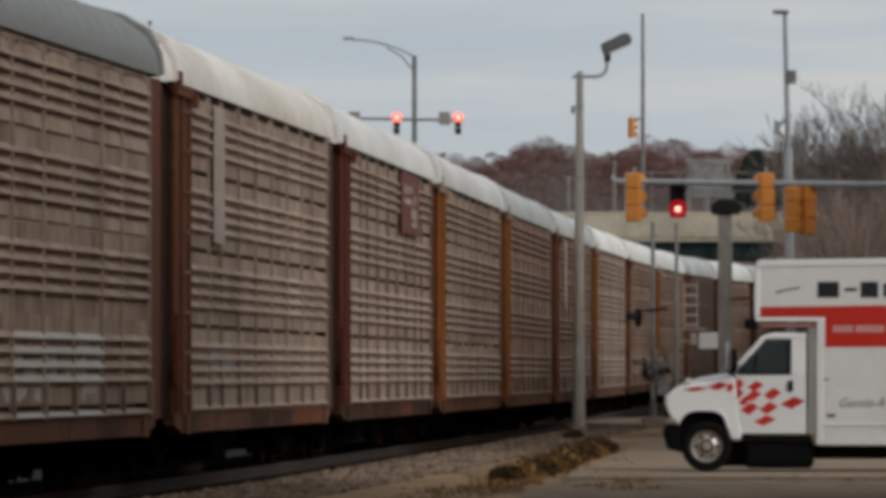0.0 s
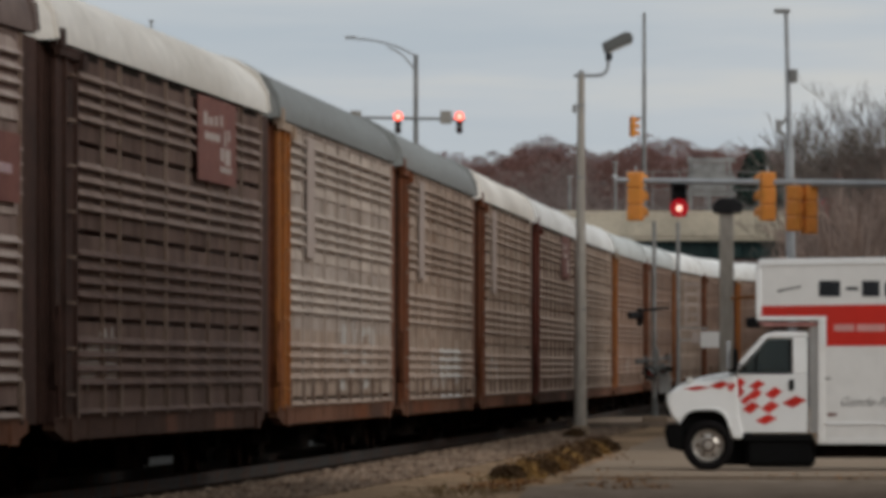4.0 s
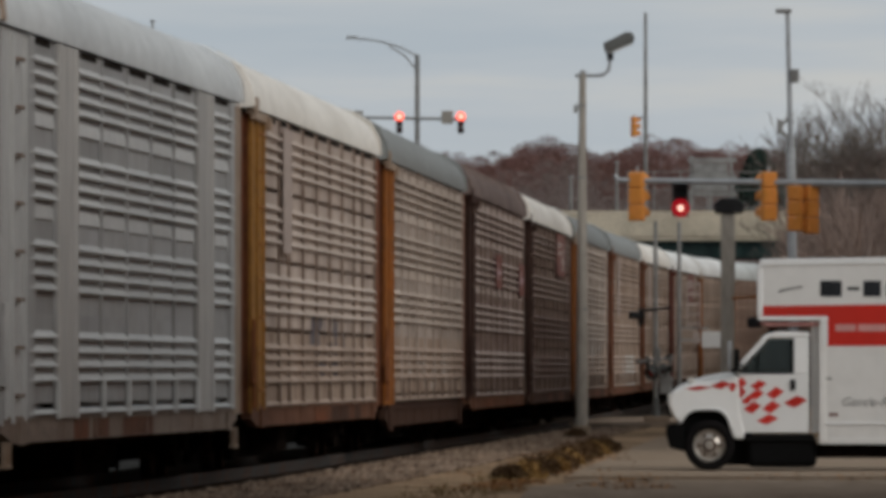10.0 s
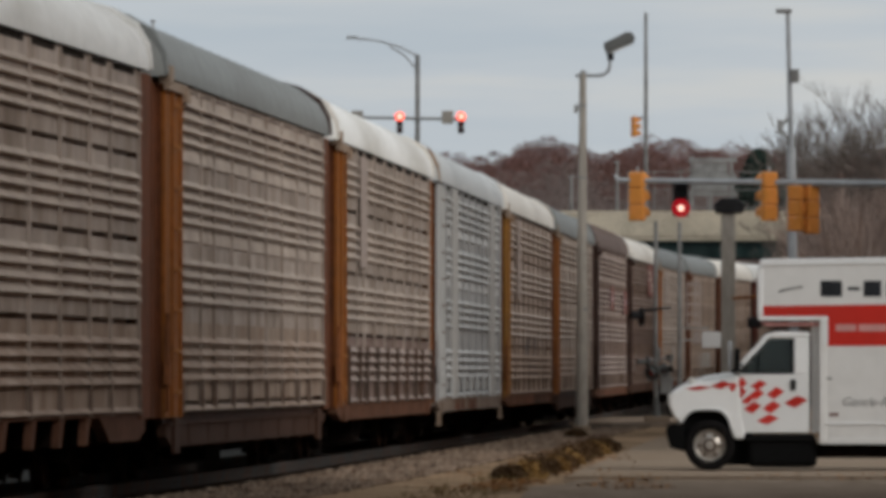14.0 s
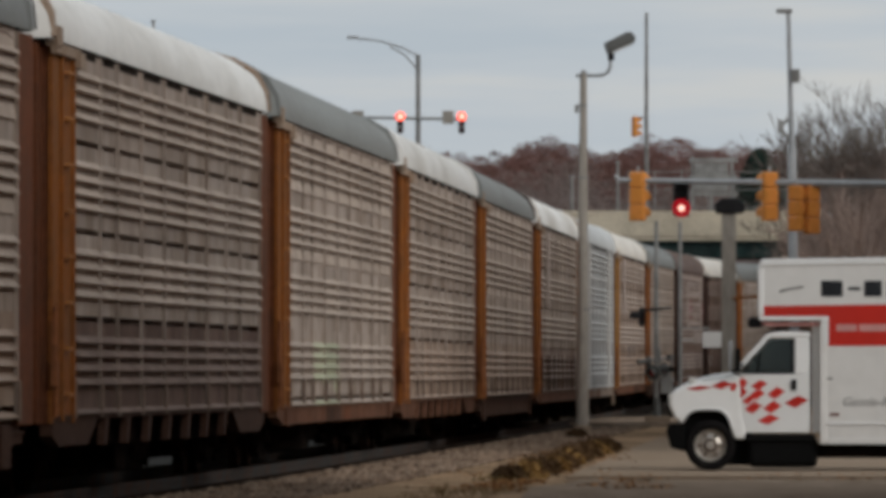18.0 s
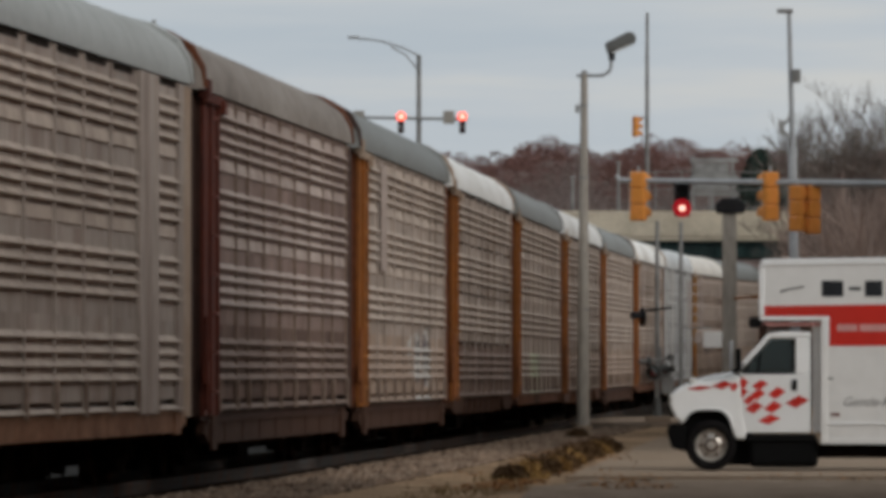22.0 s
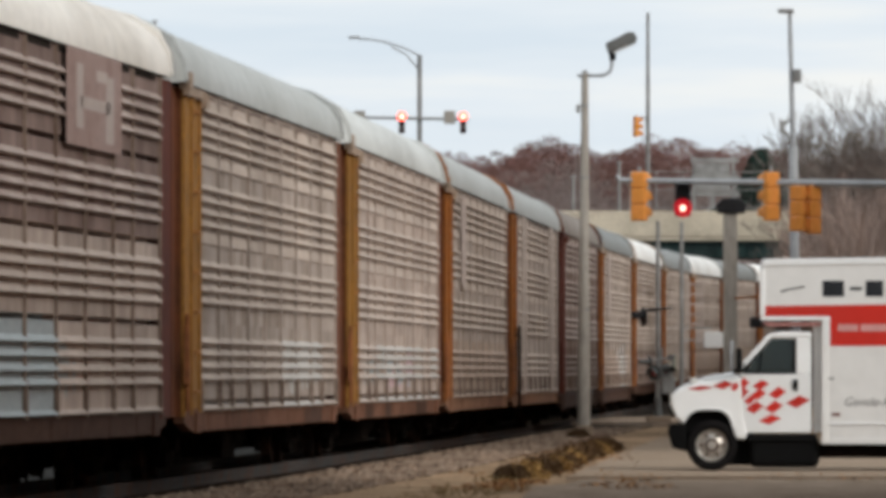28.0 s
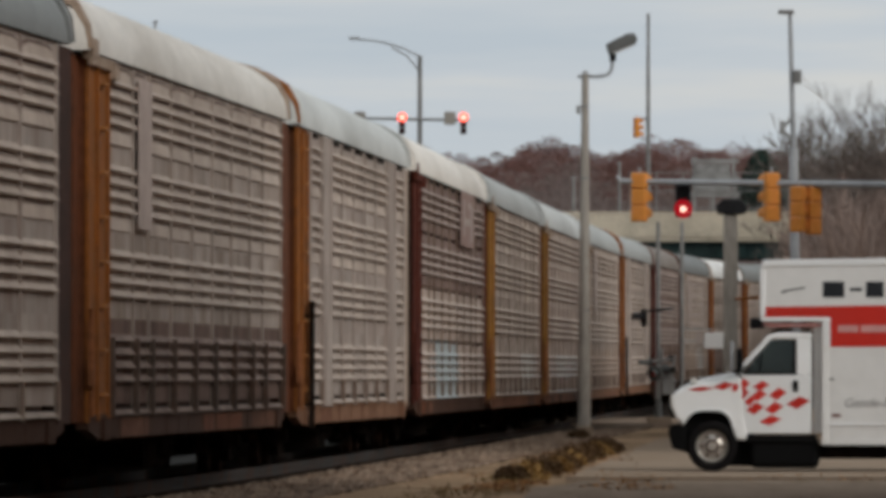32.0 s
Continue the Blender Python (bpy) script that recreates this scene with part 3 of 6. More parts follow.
def far_woods():
    """Bare crowns with the last leaves, in rounded lumps along the hill."""
    rng = random.Random(31)
    verts, faces, lv, lf, gv, gf = [], [], [], [], [], []
    for i in range(1000):
        y = rng.uniform(560, 860)
        x = rng.uniform(0.0, 0.062) * y if rng.random() < 0.85 else rng.uniform(-0.03, 0.0) * y
        k = min(1, (y - 480) / 320)
        side = min(1.0, max(0.0, (x + 14) / 12))
        z = 14.5 * k * k * (3 - 2 * k) * (0.25 + 0.75 * side)
        h = 7.5 + 1.6 * noise.noise((x * 0.16, y * 0.006, 1.0)) + rng.uniform(-0.9, 0.9)
        d = Vector((rng.gauss(0, 0.06), rng.gauss(0, 0.06), 1)).normalized()
        branching(verts, faces, rng, Vector((x, y, z - 0.3)), d, h * 0.29, 0.12, 3, 0.42, 0.03)
        leafy = noise.noise((x * 0.11, y * 0.01, 3.0)) > -0.15
        for _ in range(1700 if leafy else 1250):
            u, a = rng.random() ** 0.8, rng.uniform(0, 6.283)
            q = h * 0.28 * (1 - u ** 4) ** 0.5 * rng.random() ** 0.5
            px, py, pz = x + math.cos(a) * q, y + math.sin(a) * q, z + h * (0.28 + 0.7 * u)
            if noise.noise((px * 0.6, py * 0.6, pz * 0.6)) < -0.26:
                continue
            r = rng.uniform(0.05, 0.12)
            to_v, to_f = (gv, gf) if y < 690 else (lv, lf)   # the lower slope has lost its leaves
            n = len(to_v)
            to_v += [(px + rng.uniform(-r, r), py + rng.uniform(-r, r), pz + rng.uniform(-r, r)) for _ in range(3)]
            to_f += [(n, n + 1, n + 2)]
    tagged(from_lists("far_woods", verts, faces, M["twig_brown"]), "far leafless woods on the hillside", "woods", kind="stuff")
    tagged(from_lists("far_woods_leaves", lv, lf, M["leaf_rust"]), "last rust-red leaves of the far woods", "leaves", kind="stuff")
    tagged(from_lists("far_woods_twigs", gv, gf, M["twig_grey"]), "fine grey-brown twigs of the woods on the lower slope", "twigs", kind="stuff")


far_woods()


def conifer(x, y, z, h):
    rng = random.Random(3)
    t = thing("conifer", "dark green conifer among bare trees", "tree", (x, y, z))
    part("trunk", tube(bm_new(), (0, 0, -0.3), (0, 0, h * 0.95), 0.2, 0.03, 7), M["bark_dark"], t)
    verts, faces = [], []
    for i in range(6000):
        f = 1 - 0.5 * rng.random() ** 1.2
        r = min(3.4, 0.25 + 5.0 * (1 - f) ** 0.7) * rng.random() ** 0.6
        a = rng.uniform(0, 6.3)
        p = Vector((math.cos(a) * r, math.sin(a) * r, h * f - r * 0.3))
        n = len(verts)
        q = 0.28
        verts += [tuple(p + Vector((rng.uniform(-q, q), rng.uniform(-q, q), rng.uniform(-q, q) * 0.6))) for _ in range(4)]
        faces += [(n, n + 1, n + 2), (n, n + 2, n + 3), (n + 1, n + 3, n + 2), (n, n + 3, n + 1)]
    from_lists("crown", verts, faces, M["needle_green"], t)


conifer(23.85, 640, 6.5, 11.9)


# ---- lamps, signals and poles ----
def flood_pole():
    t = thing("floodlight_pole", "tall weathered grey pole with a tilted floodlight on a bent arm", "light pole", (3.46, 212, 0))
    part("pole", tube(bm_new(), (0, 0, -0.05), (0.03, 0, 9.02), 0.165, 0.085, 14), M["pole_grey"], t, smooth=False)
    part("base_plate", soften(box(bm_new(), -0.21, 0.21, -0.21, 0.21, -0.08, 0.22), 0.03), M["concrete"], t, "stained concrete base")
    part("pole_cap", tube(bm_new(), (0.03, 0, 9.02), (0.03, 0, 9.12), 0.1, 0.04, 12), M["steel_dull"], t)
    bm = bm_new()
    way = [(-0.16, 8.98), (0.45, 8.98), (0.6, 9.03), (0.69, 9.14), (0.71, 9.38)]
    for a, b in zip(way, way[1:]):
        tube(bm, (a[0], 0, a[1]), (b[0], 0, b[1]), 0.045, n=8)
    part("arm", bm, M["steel_grey"], t)
    part("swivel", soften(box(bm_new(), 0.64, 0.8, -0.1, 0.1, 9.36, 9.6), 0.02), M["steel_black"], t)
    bm = prism(bm_new(), [(-0.4, -0.12), (0.34, -0.15), (0.42, -0.05), (0.4, 0.1), (0.25, 0.17), (-0.36, 0.14)], -0.28, 0.28)
    soften(bm, 0.03)
    bm.transform(pose(0.93, 0, 9.8, 0, -24, 0))
    part("lamp_head", bm, M["lamp_dark"], t, "dark grey floodlight housing")
    bm = box(bm_new(), -0.3, 0.3, -0.24, 0.24, -0.16, -0.135)
    bm.transform(pose(0.93, 0, 9.8, 0, -24, 0))
    part("lens", bm, M["lamp_clear"], t)
    part("junction_box", soften(box(bm_new(), -0.19, -0.09, -0.08, 0.08, 8.05, 8.25), 0.01), M["steel_dull"], t)
    for z in (8.2, 6.4, 3.1):
        part("band", tube(bm_new(), (0.02, 0, z), (0.02, 0, z + 0.06), 0.155 - 0.006 * z, n=14), M["steel_dull"], t)


flood_pole()


def signal_head(parent, x, z, turn, m, lit=None, size=1.0, sections=3, y=0.0, red_at=2):
    """A hanging traffic light with a visor over each lens; turn 0 faces the camera."""
    w, h = 0.34 * size, 0.36 * size
    top = z
    spin = Matrix.Translation((x, y, 0)) @ pose(0, 0, 0, 0, 0, turn)
    bm = bm_new()
    for i in range(sections):
        box(bm, -w / 2, w / 2, -0.1, 0.12, top - (i + 1) * h + 0.003, top - i * h - 0.003)
    soften(bm, 0.035 * size, 2)
    bm.transform(spin)
    head = part("signal_head", bm, m, parent)
    for i in range(sections):
        zc = top - (i + 0.5) * h
        bm = bm_new()
        n = 12
        for k in range(n):
            a0, a1 = radians(-30 + 240 * k / n), radians(-30 + 240 * (k + 1) / n)
            r = w * 0.45
            q = [(math.cos(a) * r, yy, zc + math.sin(a) * r) for a, yy in ((a0, -0.1), (a1, -0.1), (a1, -0.36), (a0, -0.36))]
            bm.faces.new([bm.verts.new(c) for c in q])
        bm.transform(spin)
        v = part("visor", bm, m, head)
        on = lit and sections - 1 - i == red_at
        # Lit lenses are drawn oversize, with the glow round the lamp in their shape.
        bm = tube(bm_new(), (0, -0.104, zc), (0, -0.135, zc), w * (0.74 if on and lit == "lens_flame_lit" else 0.58 if on else 0.46), w * 0.42, 16)
        bm.transform(spin)
        part("lens", bm, M[lit] if on else M["steel_black" if m is M["steel_black"] else "lens_dim"], head)
        if on:
            bm = tube(bm_new(), (0, -0.15, zc), (0, -0.165, zc), w * (0.36 if lit == "lens_flame_lit" else 0.2), w * 0.16, 14)
            bm.transform(spin)
            part("lamp_core", bm, M["lens_core_lit"], head, "glowing lamp")
    bm = tube(bm_new(), (0, 0, top - 0.005), (0, 0, top + 0.12), 0.035, n=8)
    bm.transform(spin)
    part("hanger", bm, M["steel_grey"], head)
    return head


def near_mast():
    t = thing("signal_mast", "grey steel mast arm with yellow traffic lights over the street", "traffic light", (0, 190, 0))
    part("pole", tube(bm_new(), (12.6, 0, -0.05), (12.6, 0, 7.2), 0.16, 0.12, 14), M["steel_grey"], t)
    part("arm", tube(bm_new(), (3.92, 0, 5.86), (12.6, 0, 5.74), 0.062, 0.1, 12), M["steel_grey"], t)
    part("arm_tip", tube(bm_new(), (3.92, 0, 5.86), (3.84, 0, 5.98), 0.05, 0.04, 10), M["steel_grey"], t)
    signal_head(t, 4.35, 6.05, 155, M["signal_yellow"], size=1.02)
    signal_head(t, 5.32, 5.8, 0, M["steel_black"], lit="lens_red_lit", size=1.05, sections=2, red_at=0)
    signal_head(t, 7.3, 6.05, 205, M["signal_yellow"], size=1.02)
    signal_head(t, 7.9, 5.74, 150, M["signal_yellow"], size=0.95, y=-0.1)
    signal_head(t, 8.24, 5.76, 222, M["signal_yellow"], size=1.02, y=0.1)


near_mast()


def far_mast():
    t = thing("street_signal_pole", "grey street lamp pole with red traffic lights on a cross arm", "traffic light", (-1.38, 452, 8.95))
    part("pole", tube(bm_new(), (0, 0, 0), (0, 0, 9.55), 0.15, 0.12, 10), M["steel_dull"], t)
    bm = bm_new()
    way = [(0, 9.5), (-0.9, 9.95), (-1.9, 10.25), (-2.7, 10.38), (-3.3, 10.42)]
    low = [(0, 8.7), (-0.7, 9.55), (-1.5, 10.0)]
    for name, w in (("lamp_arm", way), ("arm_brace", low)):
        bm = bm_new()
        for a, b in zip(w, w[1:]):
            tube(bm, (a[0], 0, a[1]), (b[0], 0, b[1]), 0.05, n=7)
        part(name, bm, M["steel_grey"], t)
    part("lamp_head", soften(box(bm_new(), -3.8, -3.2, -0.15, 0.15, 10.4, 10.55), 0.04), M["steel_grey"], t)
    part("cross_arm", tube(bm_new(), (-3.4, -0.25, 6.2), (2.6, -0.25, 6.1), 0.075, n=8), M["steel_dull"], t)
    signal_head(t, -0.95, 6.42, 0, M["steel_dull"], lit="lens_flame_lit", size=1.0, y=-0.4)
    signal_head(t, 2.32, 6.42, 0, M["steel_dull"], lit="lens_flame_lit", size=1.0, y=-0.4)
    for x in (-3.2, 1.6):
        part("sign_back", soften(box(bm_new(), x - 0.3, x + 0.3, -0.42, -0.36, 5.85, 6.55), 0.02), M["concrete_grey"], t)


far_mast()


def bridge_pole():
    t = thing("signal_pole", "thin tall grey pole with a yellow traffic light on the bridge", "traffic light", (10.8, 452, 8.95))
    part("pole", tube(bm_new(), (0, 0, 0), (0, 0, 11.8), 0.14, 0.08, 10), M["steel_dull"], t)
    part("bracket", tube(bm_new(), (0, 0, 6.2), (-0.65, 0, 6.2), 0.04, n=6), M["steel_dull"], t)
    signal_head(t, -0.62, 6.25, 120, M["signal_yellow"], size=1.0)


bridge_pole()


def right_pole():
    t = thing("street_lamp", "tall pale grey steel street lamp pole with brackets", "street lamp", (10.36, 250, 0))
    part("pole", tube(bm_new(), (0, 0, -0.05), (-0.1, 0, 8.2), 0.16, 0.13, 12), M["steel_grey"], t)
    part("mast", tube(bm_new(), (-0.1, 0, 8.2), (-0.2, 0, 12.2), 0.085, 0.06, 10), M["steel_grey"], t)
    part("lamp_head", soften(box(bm_new(), -0.55, -0.08, -0.14, 0.14, 12.15, 12.28), 0.04), M["steel_dull"], t)
    part("bracket", soften(box(bm_new(), -0.12, 0.14, -0.15, 0.15, 10.1, 10.5), 0.03), M["steel_dull"], t)
    bm = bm_new()
    tube(bm, (-0.1, 0, 9.1), (-0.45, 0, 8.8), 0.05, n=6)
    tube(bm, (-0.1, 0, 8.3), (-0.45, 0, 8.8), 0.05, n=6)
    box(bm, -0.5, -0.36, -0.1, 0.1, 8.6, 9.0)
    part("strut", bm, M["steel_dull"], t)


right_pole()


def plain_pole(x, y, z0, z1, r, label):
    t = thing("utility_pole", label, "pole", (x, y, 0))
    part("shaft", tube(bm_new(), (0, 0, z0), (0, 0, z1), r, r * 0.7, 8), M["steel_dull"], t)
    part("cap", tube(bm_new(), (0, 0, z1), (0, 0, z1 + r), r * 1.6, r * 1.6, 8), M["steel_dull"], t)


plain_pole(-15.5, 452, 8.95, 20.25, 0.09, "thin grey pole behind the train")
plain_pole(6.82, 452, 8.95, 11.95, 0.11, "short pale grey post on the bridge")
plain_pole(9.25, 451.2, 8.95, 12.7, 0.1, "pale grey post on the bridge")


def hooded_post():
    t = thing("concrete_post", "square grey concrete post with a dark hood on top", "post", (6.72, 200, 0))
    part("post", soften(box(bm_new(), -0.165, 0.165, -0.165, 0.165, -0.05, 5.3), 0.02), M["pole_grey"], t)
    part("hood", soften(prism(bm_new(), [(-0.3, 5.304), (0.34, 5.304), (0.4, 5.5), (0.2, 5.66), (-0.18, 5.66), (-0.36, 5.5)], -0.25, 0.25), 0.03), M["steel_black"], t, "dark weathered hood")
    part("bracket", tube(bm_new(), (0.1, -0.2, 3.3), (0.75, -0.2, 3.34), 0.035, n=7), M["end_gold"], t)
    part("lamp", soften(box(bm_new(), 0.45, 0.8, -0.3, -0.1, 2.6, 2.85), 0.05), M["steel_black"], t)


hooded_post()


def crossing_signal():
    t = thing("crossing_signal", "railway crossing signal with dark hooded red lamps on thin masts", "crossing signal", (6.39, 255, 0))
    part("footing", soften(box(bm_new(), -0.35, 0.42, -0.35, 0.35, -0.1, 0.24), 0.04), M["concrete"], t, "worn concrete footing")
    part("mast", tube(bm_new(), (0, 0, 0.3), (0, 0, 6.1), 0.075, 0.06, 10), M["steel_dull"], t)
    part("base_casting", tube(bm_new(), (0, 0, 0.24), (0, 0, 0.8), 0.13, 0.09, 10), M["lamp_dark"], t)
    part("side_arm", tube(bm_new(), (-0.35, -0.1, 3.42), (0.45, -0.1, 3.5), 0.04, n=7), M["steel_black"], t)

    def lamp(x, z, r, lit, turn, paint="lamp_dark"):
        """A hooded lamp on its dark disc; turn 0 faces along the street."""
        spin = pose(x, -0.14, z, 0, 0, turn)
        bm = tube(bm_new(), (0, 0, 0), (0, -0.04, 0), r * 1.7, n=16)
        bm.transform(spin)
        p = part("lamp_disc", bm, M[paint], t)
        bm = bm_new()
        for k in range(12):
            a0, a1 = radians(-20 + 18.3 * k), radians(-20 + 18.3 * (k + 1))
            bm.faces.new([bm.verts.new((math.cos(a) * r, yy, math.sin(a) * r)) for a, yy in ((a0, -0.04), (a1, -0.04), (a1, -0.36), (a0, -0.36))])
        bm.transform(spin)
        part("hood", bm, M[paint], p)
        bm = tube(bm_new(), (0, -0.044, 0), (0, -0.07, 0), r * 0.8, r * 0.7, 12)
        bm.transform(spin)
        part("lens", bm, M[lit], p)

    lamp(-0.42, 3.22, 0.17, "lens_dim", -72, "steel_black")
    lamp(-0.1, 1.55, 0.13, "truck_red", -25)
    lamp(0.2, 1.62, 0.13, "lens_dim", 40)
    lamp(-0.22, 1.85, 0.1, "lens_dim", -70)
    bm = bm_new()
    for a, b in (((-0.25, 1.9), (0.5, 2.0)), ((-0.25, 1.4), (0.55, 1.3)), ((0.35, 1.2), (0.5, 2.1)), ((-0.2, 1.3), (-0.28, 2.05)), ((0.1, 1.85), (0.1, 2.3))):
        tube(bm, (a[0], -0.08, a[1]), (b[0], -0.08, b[1]), 0.04, n=6)
    part("lamp_bracket", bm, M["steel_dull"], t)
    part("gate_motor", soften(box(bm_new(), 0.12, 0.5, -0.1, 0.25, 0.9, 1.45), 0.03), M["steel_dull"], t)

    m = thing("crossing_mast", "thin dark steel mast with pale signs by the level crossing", "crossing signal", (7.12, 255.5, 0))
    part("mast", tube(bm_new(), (0, 0, -0.1), (0, 0, 6.1), 0.07, 0.055, 10), M["steel_dull"], m)
    for x in (0.24, 0.62):
        part("ladder_rail", box(bm_new(), x - 0.022, x + 0.022, -0.03, 0.03, 2.9, 4.3), M["mark_white"], m)
    for k in range(5):
        part("rung", box(bm_new(), 0.264, 0.596, -0.02, 0.02, 2.98 + 0.3 * k, 3.04 + 0.3 * k), M["mark_white"], m)
    part("ladder_bracket", box(bm_new(), 0.0, 0.9, 0.03, 0.08, 2.86, 2.92), M["steel_dull"], m)
    part("sign", soften(box(bm_new(), 0.68, 1.28, -0.05, -0.02, 2.3, 2.78), 0.01), M["truck_box_white"], m, "plain white sign plate")
    part("sign", soften(box(bm_new(), 0.42, 0.62, -0.05, -0.02, 2.42, 2.78), 0.01), M["mark_white"], m, "small white sign plate")
    part("sign_arm", box(bm_new(), 0.0, 1.2, -0.018, 0.02, 2.5, 2.56), M["steel_dull"], m)
    part("side_lamp", tube(bm_new(), (-0.35, -0.1, 2.0), (-0.35, -0.3, 2.0), 0.1, n=10), M["steel_black"], m)


crossing_signal()


def flower_bed():
    rng = random.Random(12)
    spots = [(0.98, 127.5, 0.22, "mum_brown"), (1.22, 128, 0.27, "mum_gold"), (1.42, 131, 0.28, "mum_brown"), (1.52, 135, 0.3, "mum_brown"), (1.78, 138, 0.24, "mum_gold"), (1.95, 143, 0.3, "mum_brown"),
             (2.16, 148, 0.25, "mum_gold"), (2.3, 153, 0.32, "mum_brown"), (2.68, 160, 0.3, "mum_brown"), (2.98, 166, 0.24, "mum_gold"), (3.12, 170, 0.34, "mum_brown"), (3.4, 176, 0.24, "mum_brown"), (3.22, 207, 0.24, "mum_brown")]
    for x, y, r, m in spots:
        t = thing("dried_flower_clump", "dried golden flower clump on the verge" if m == "mum_gold" else "dried brown flower clump on the verge", "plant", (x, y, -0.06), "dried flower clumps")
        verts, faces = [], []
        for i in range(420):
            d = Vector((rng.gauss(0, 1), rng.gauss(0, 1), abs(rng.gauss(0, 0.9)))).normalized()
            q = 1.2 * r * rng.uniform(0.7, 1.1)
            p = Vector((d.x * q, d.y * q * 1.2, d.z * q * 0.85))
            n = len(verts)
            s = rng.uniform(0.02, 0.055)
            verts += [tuple(p + Vector((rng.uniform(-s, s), rng.uniform(-s, s), rng.uniform(-s, s)))) for _ in range(4)]
            faces += [(n, n + 1, n + 2), (n, n + 2, n + 3), (n + 1, n + 3, n + 2), (n, n + 3, n + 1)]
        tagged(from_lists("bloom_mass", verts, faces, M[m], t), kind="stuff")
        verts, faces = [], []
        for i in range(60):
            d = Vector((rng.gauss(0, 0.6), rng.gauss(0, 0.6), 1)).normalized()
            branching(verts, faces, rng, Vector((0, 0, 0)), d, r * 0.8, 0.008, 0, 0.3, 0.004)
        tagged(from_lists("stem_mass", verts, faces, M["mum_brown"], t), kind="stuff")


flower_bed()


# ---- the rental truck ----
def moving_truck():
    t = thing("moving_truck", "white rental moving truck with a red band and red diamonds", "truck", (3.56, 134, 0), turn=-3)
    W = 2.1
    part("hood", soften(prism(bm_new(), [(1.1, 1.6), (0.918, 1.55), (0.56, 1.488), (0.25, 1.385), (0.08, 1.28), (0.012, 1.18), (0.0, 1.06), (0.05, 0.95), (0.12, 0.82), (1.08, 0.82)], 0.22, W - 0.22), 0.05, 3), M["truck_white"], t, "white rounded hood")
    for y in (0.0, W - 0.3):
        fender = prism(bm_new(), [(1.1, 1.5), (0.8, 1.44), (0.5, 1.4), (0.22, 1.33), (0.07, 1.24), (0.0, 1.12), (0.02, 0.98), (0.09, 0.84), (0.17, 0.77), (0.24, 0.8), (0.3, 0.885), (0.38, 0.935), (0.47, 0.955),
                                  (0.74, 0.955), (0.83, 0.93), (0.9, 0.875), (0.95, 0.78), (0.98, 0.66), (1.034, 0.5), (1.235, 0.5), (1.14, 0.9), (1.13, 1.3)], y, y + 0.3)
        part("fender", soften(fender, 0.035, 2), M["truck_white"], t, "white front fender")
        ring = [(0.2, 0.74), (0.24, 0.8), (0.3, 0.885), (0.38, 0.935), (0.47, 0.955), (0.74, 0.955), (0.83, 0.93), (0.9, 0.875), (0.95, 0.78), (0.98, 0.66)]
        inner = [(x + (0.62 - x) * 0.07, z - 0.03) for x, z in ring]
        part("arch_liner", prism(bm_new(), ring + inner[::-1], y + 0.004, y + 0.296), M["plastic_black"], t, "black wheel-arch liner")
        out = [(x + (x - 0.62) * 0.075, z + 0.035) for x, z in ring]
        part("arch_flare", soften(prism(bm_new(), ring + out[::-1], y - 0.025, y + 0.325), 0.012), M["truck_white"], t)
    part("wheel_housing", box(bm_new(), 0.2, 1.12, 0.32, W - 0.32, 0.3, 0.815), M["plastic_black"], t)
    part("wheel_housing", prism(bm_new(), [(0.2, 0.36), (0.27, 0.82), (0.4, 0.925), (0.64, 0.95), (0.84, 0.925), (0.96, 0.8), (1.05, 0.36)], 0.19, 0.215), M["plastic_black"], t)
    part("cowl", soften(box(bm_new(), 0.98, 1.14, 0.15, W - 0.15, 1.55, 1.61), 0.02), M["plastic_black"], t)
    part("grille", soften(box(bm_new(), -0.01, 0.045, 0.25, W - 0.25, 0.85, 1.2), 0.02), M["plastic_black"], t)
    for y in (0.04, W - 0.28):
        part("headlight", soften(box(bm_new(), -0.012, 0.12, y, y + 0.24, 1.02, 1.22), 0.03), M["lamp_clear"], t, "clear headlight")
    part("bumper", soften(prism(bm_new(), [(0.02, 0.36), (-0.05, 0.62), (-0.015, 0.73), (0.1, 0.75), (0.24, 0.7), (0.25, 0.4), (0.22, 0.31)], 0.02, W - 0.02), 0.03), M["plastic_black"], t, "black front bumper")
    part("turn_lamp", soften(box(bm_new(), 0.3, 0.42, 0.1, 0.3, 1.36, 1.47), 0.03), M["lamp_clear"], t)
    # cab: door panel, pillars and roof as separate plates round an open cabin
    cab = bm_new()
    prism(cab, [(1.104, 1.595), (1.164, 0.6), (2.22, 0.6), (2.22, 1.53), (2.0, 1.53), (1.15, 1.53)], 0.02, 0.09)
    part("door", soften(cab, 0.012), M["truck_white"], t, "white cab door")
    part("door", prism(bm_new(), [(1.104, 1.595), (1.164, 0.6), (2.22, 0.6), (2.22, 1.53)], W - 0.09, W - 0.02), M["truck_white"], t)
    for y in (0.02, W - 0.09):
        part("windshield_pillar", soften(prism(bm_new(), [(1.03, 1.6), (1.13, 1.6), (1.58, 2.085), (1.53, 2.13), (1.47, 2.08)], y, y + 0.07), 0.01), M["truck_white"], t)
        part("rear_pillar", soften(prism(bm_new(), [(1.98, 1.534), (2.22, 1.534), (2.22, 2.09), (1.98, 2.09)], y, y + 0.07), 0.01), M["truck_white"], t)
    part("cab_roof", soften(prism(bm_new(), [(1.44, 2.06), (1.54, 2.16), (1.72, 2.2), (2.22, 2.19), (2.22, 2.09), (1.58, 2.09)], 0.02, W - 0.02), 0.03), M["truck_white"], t)
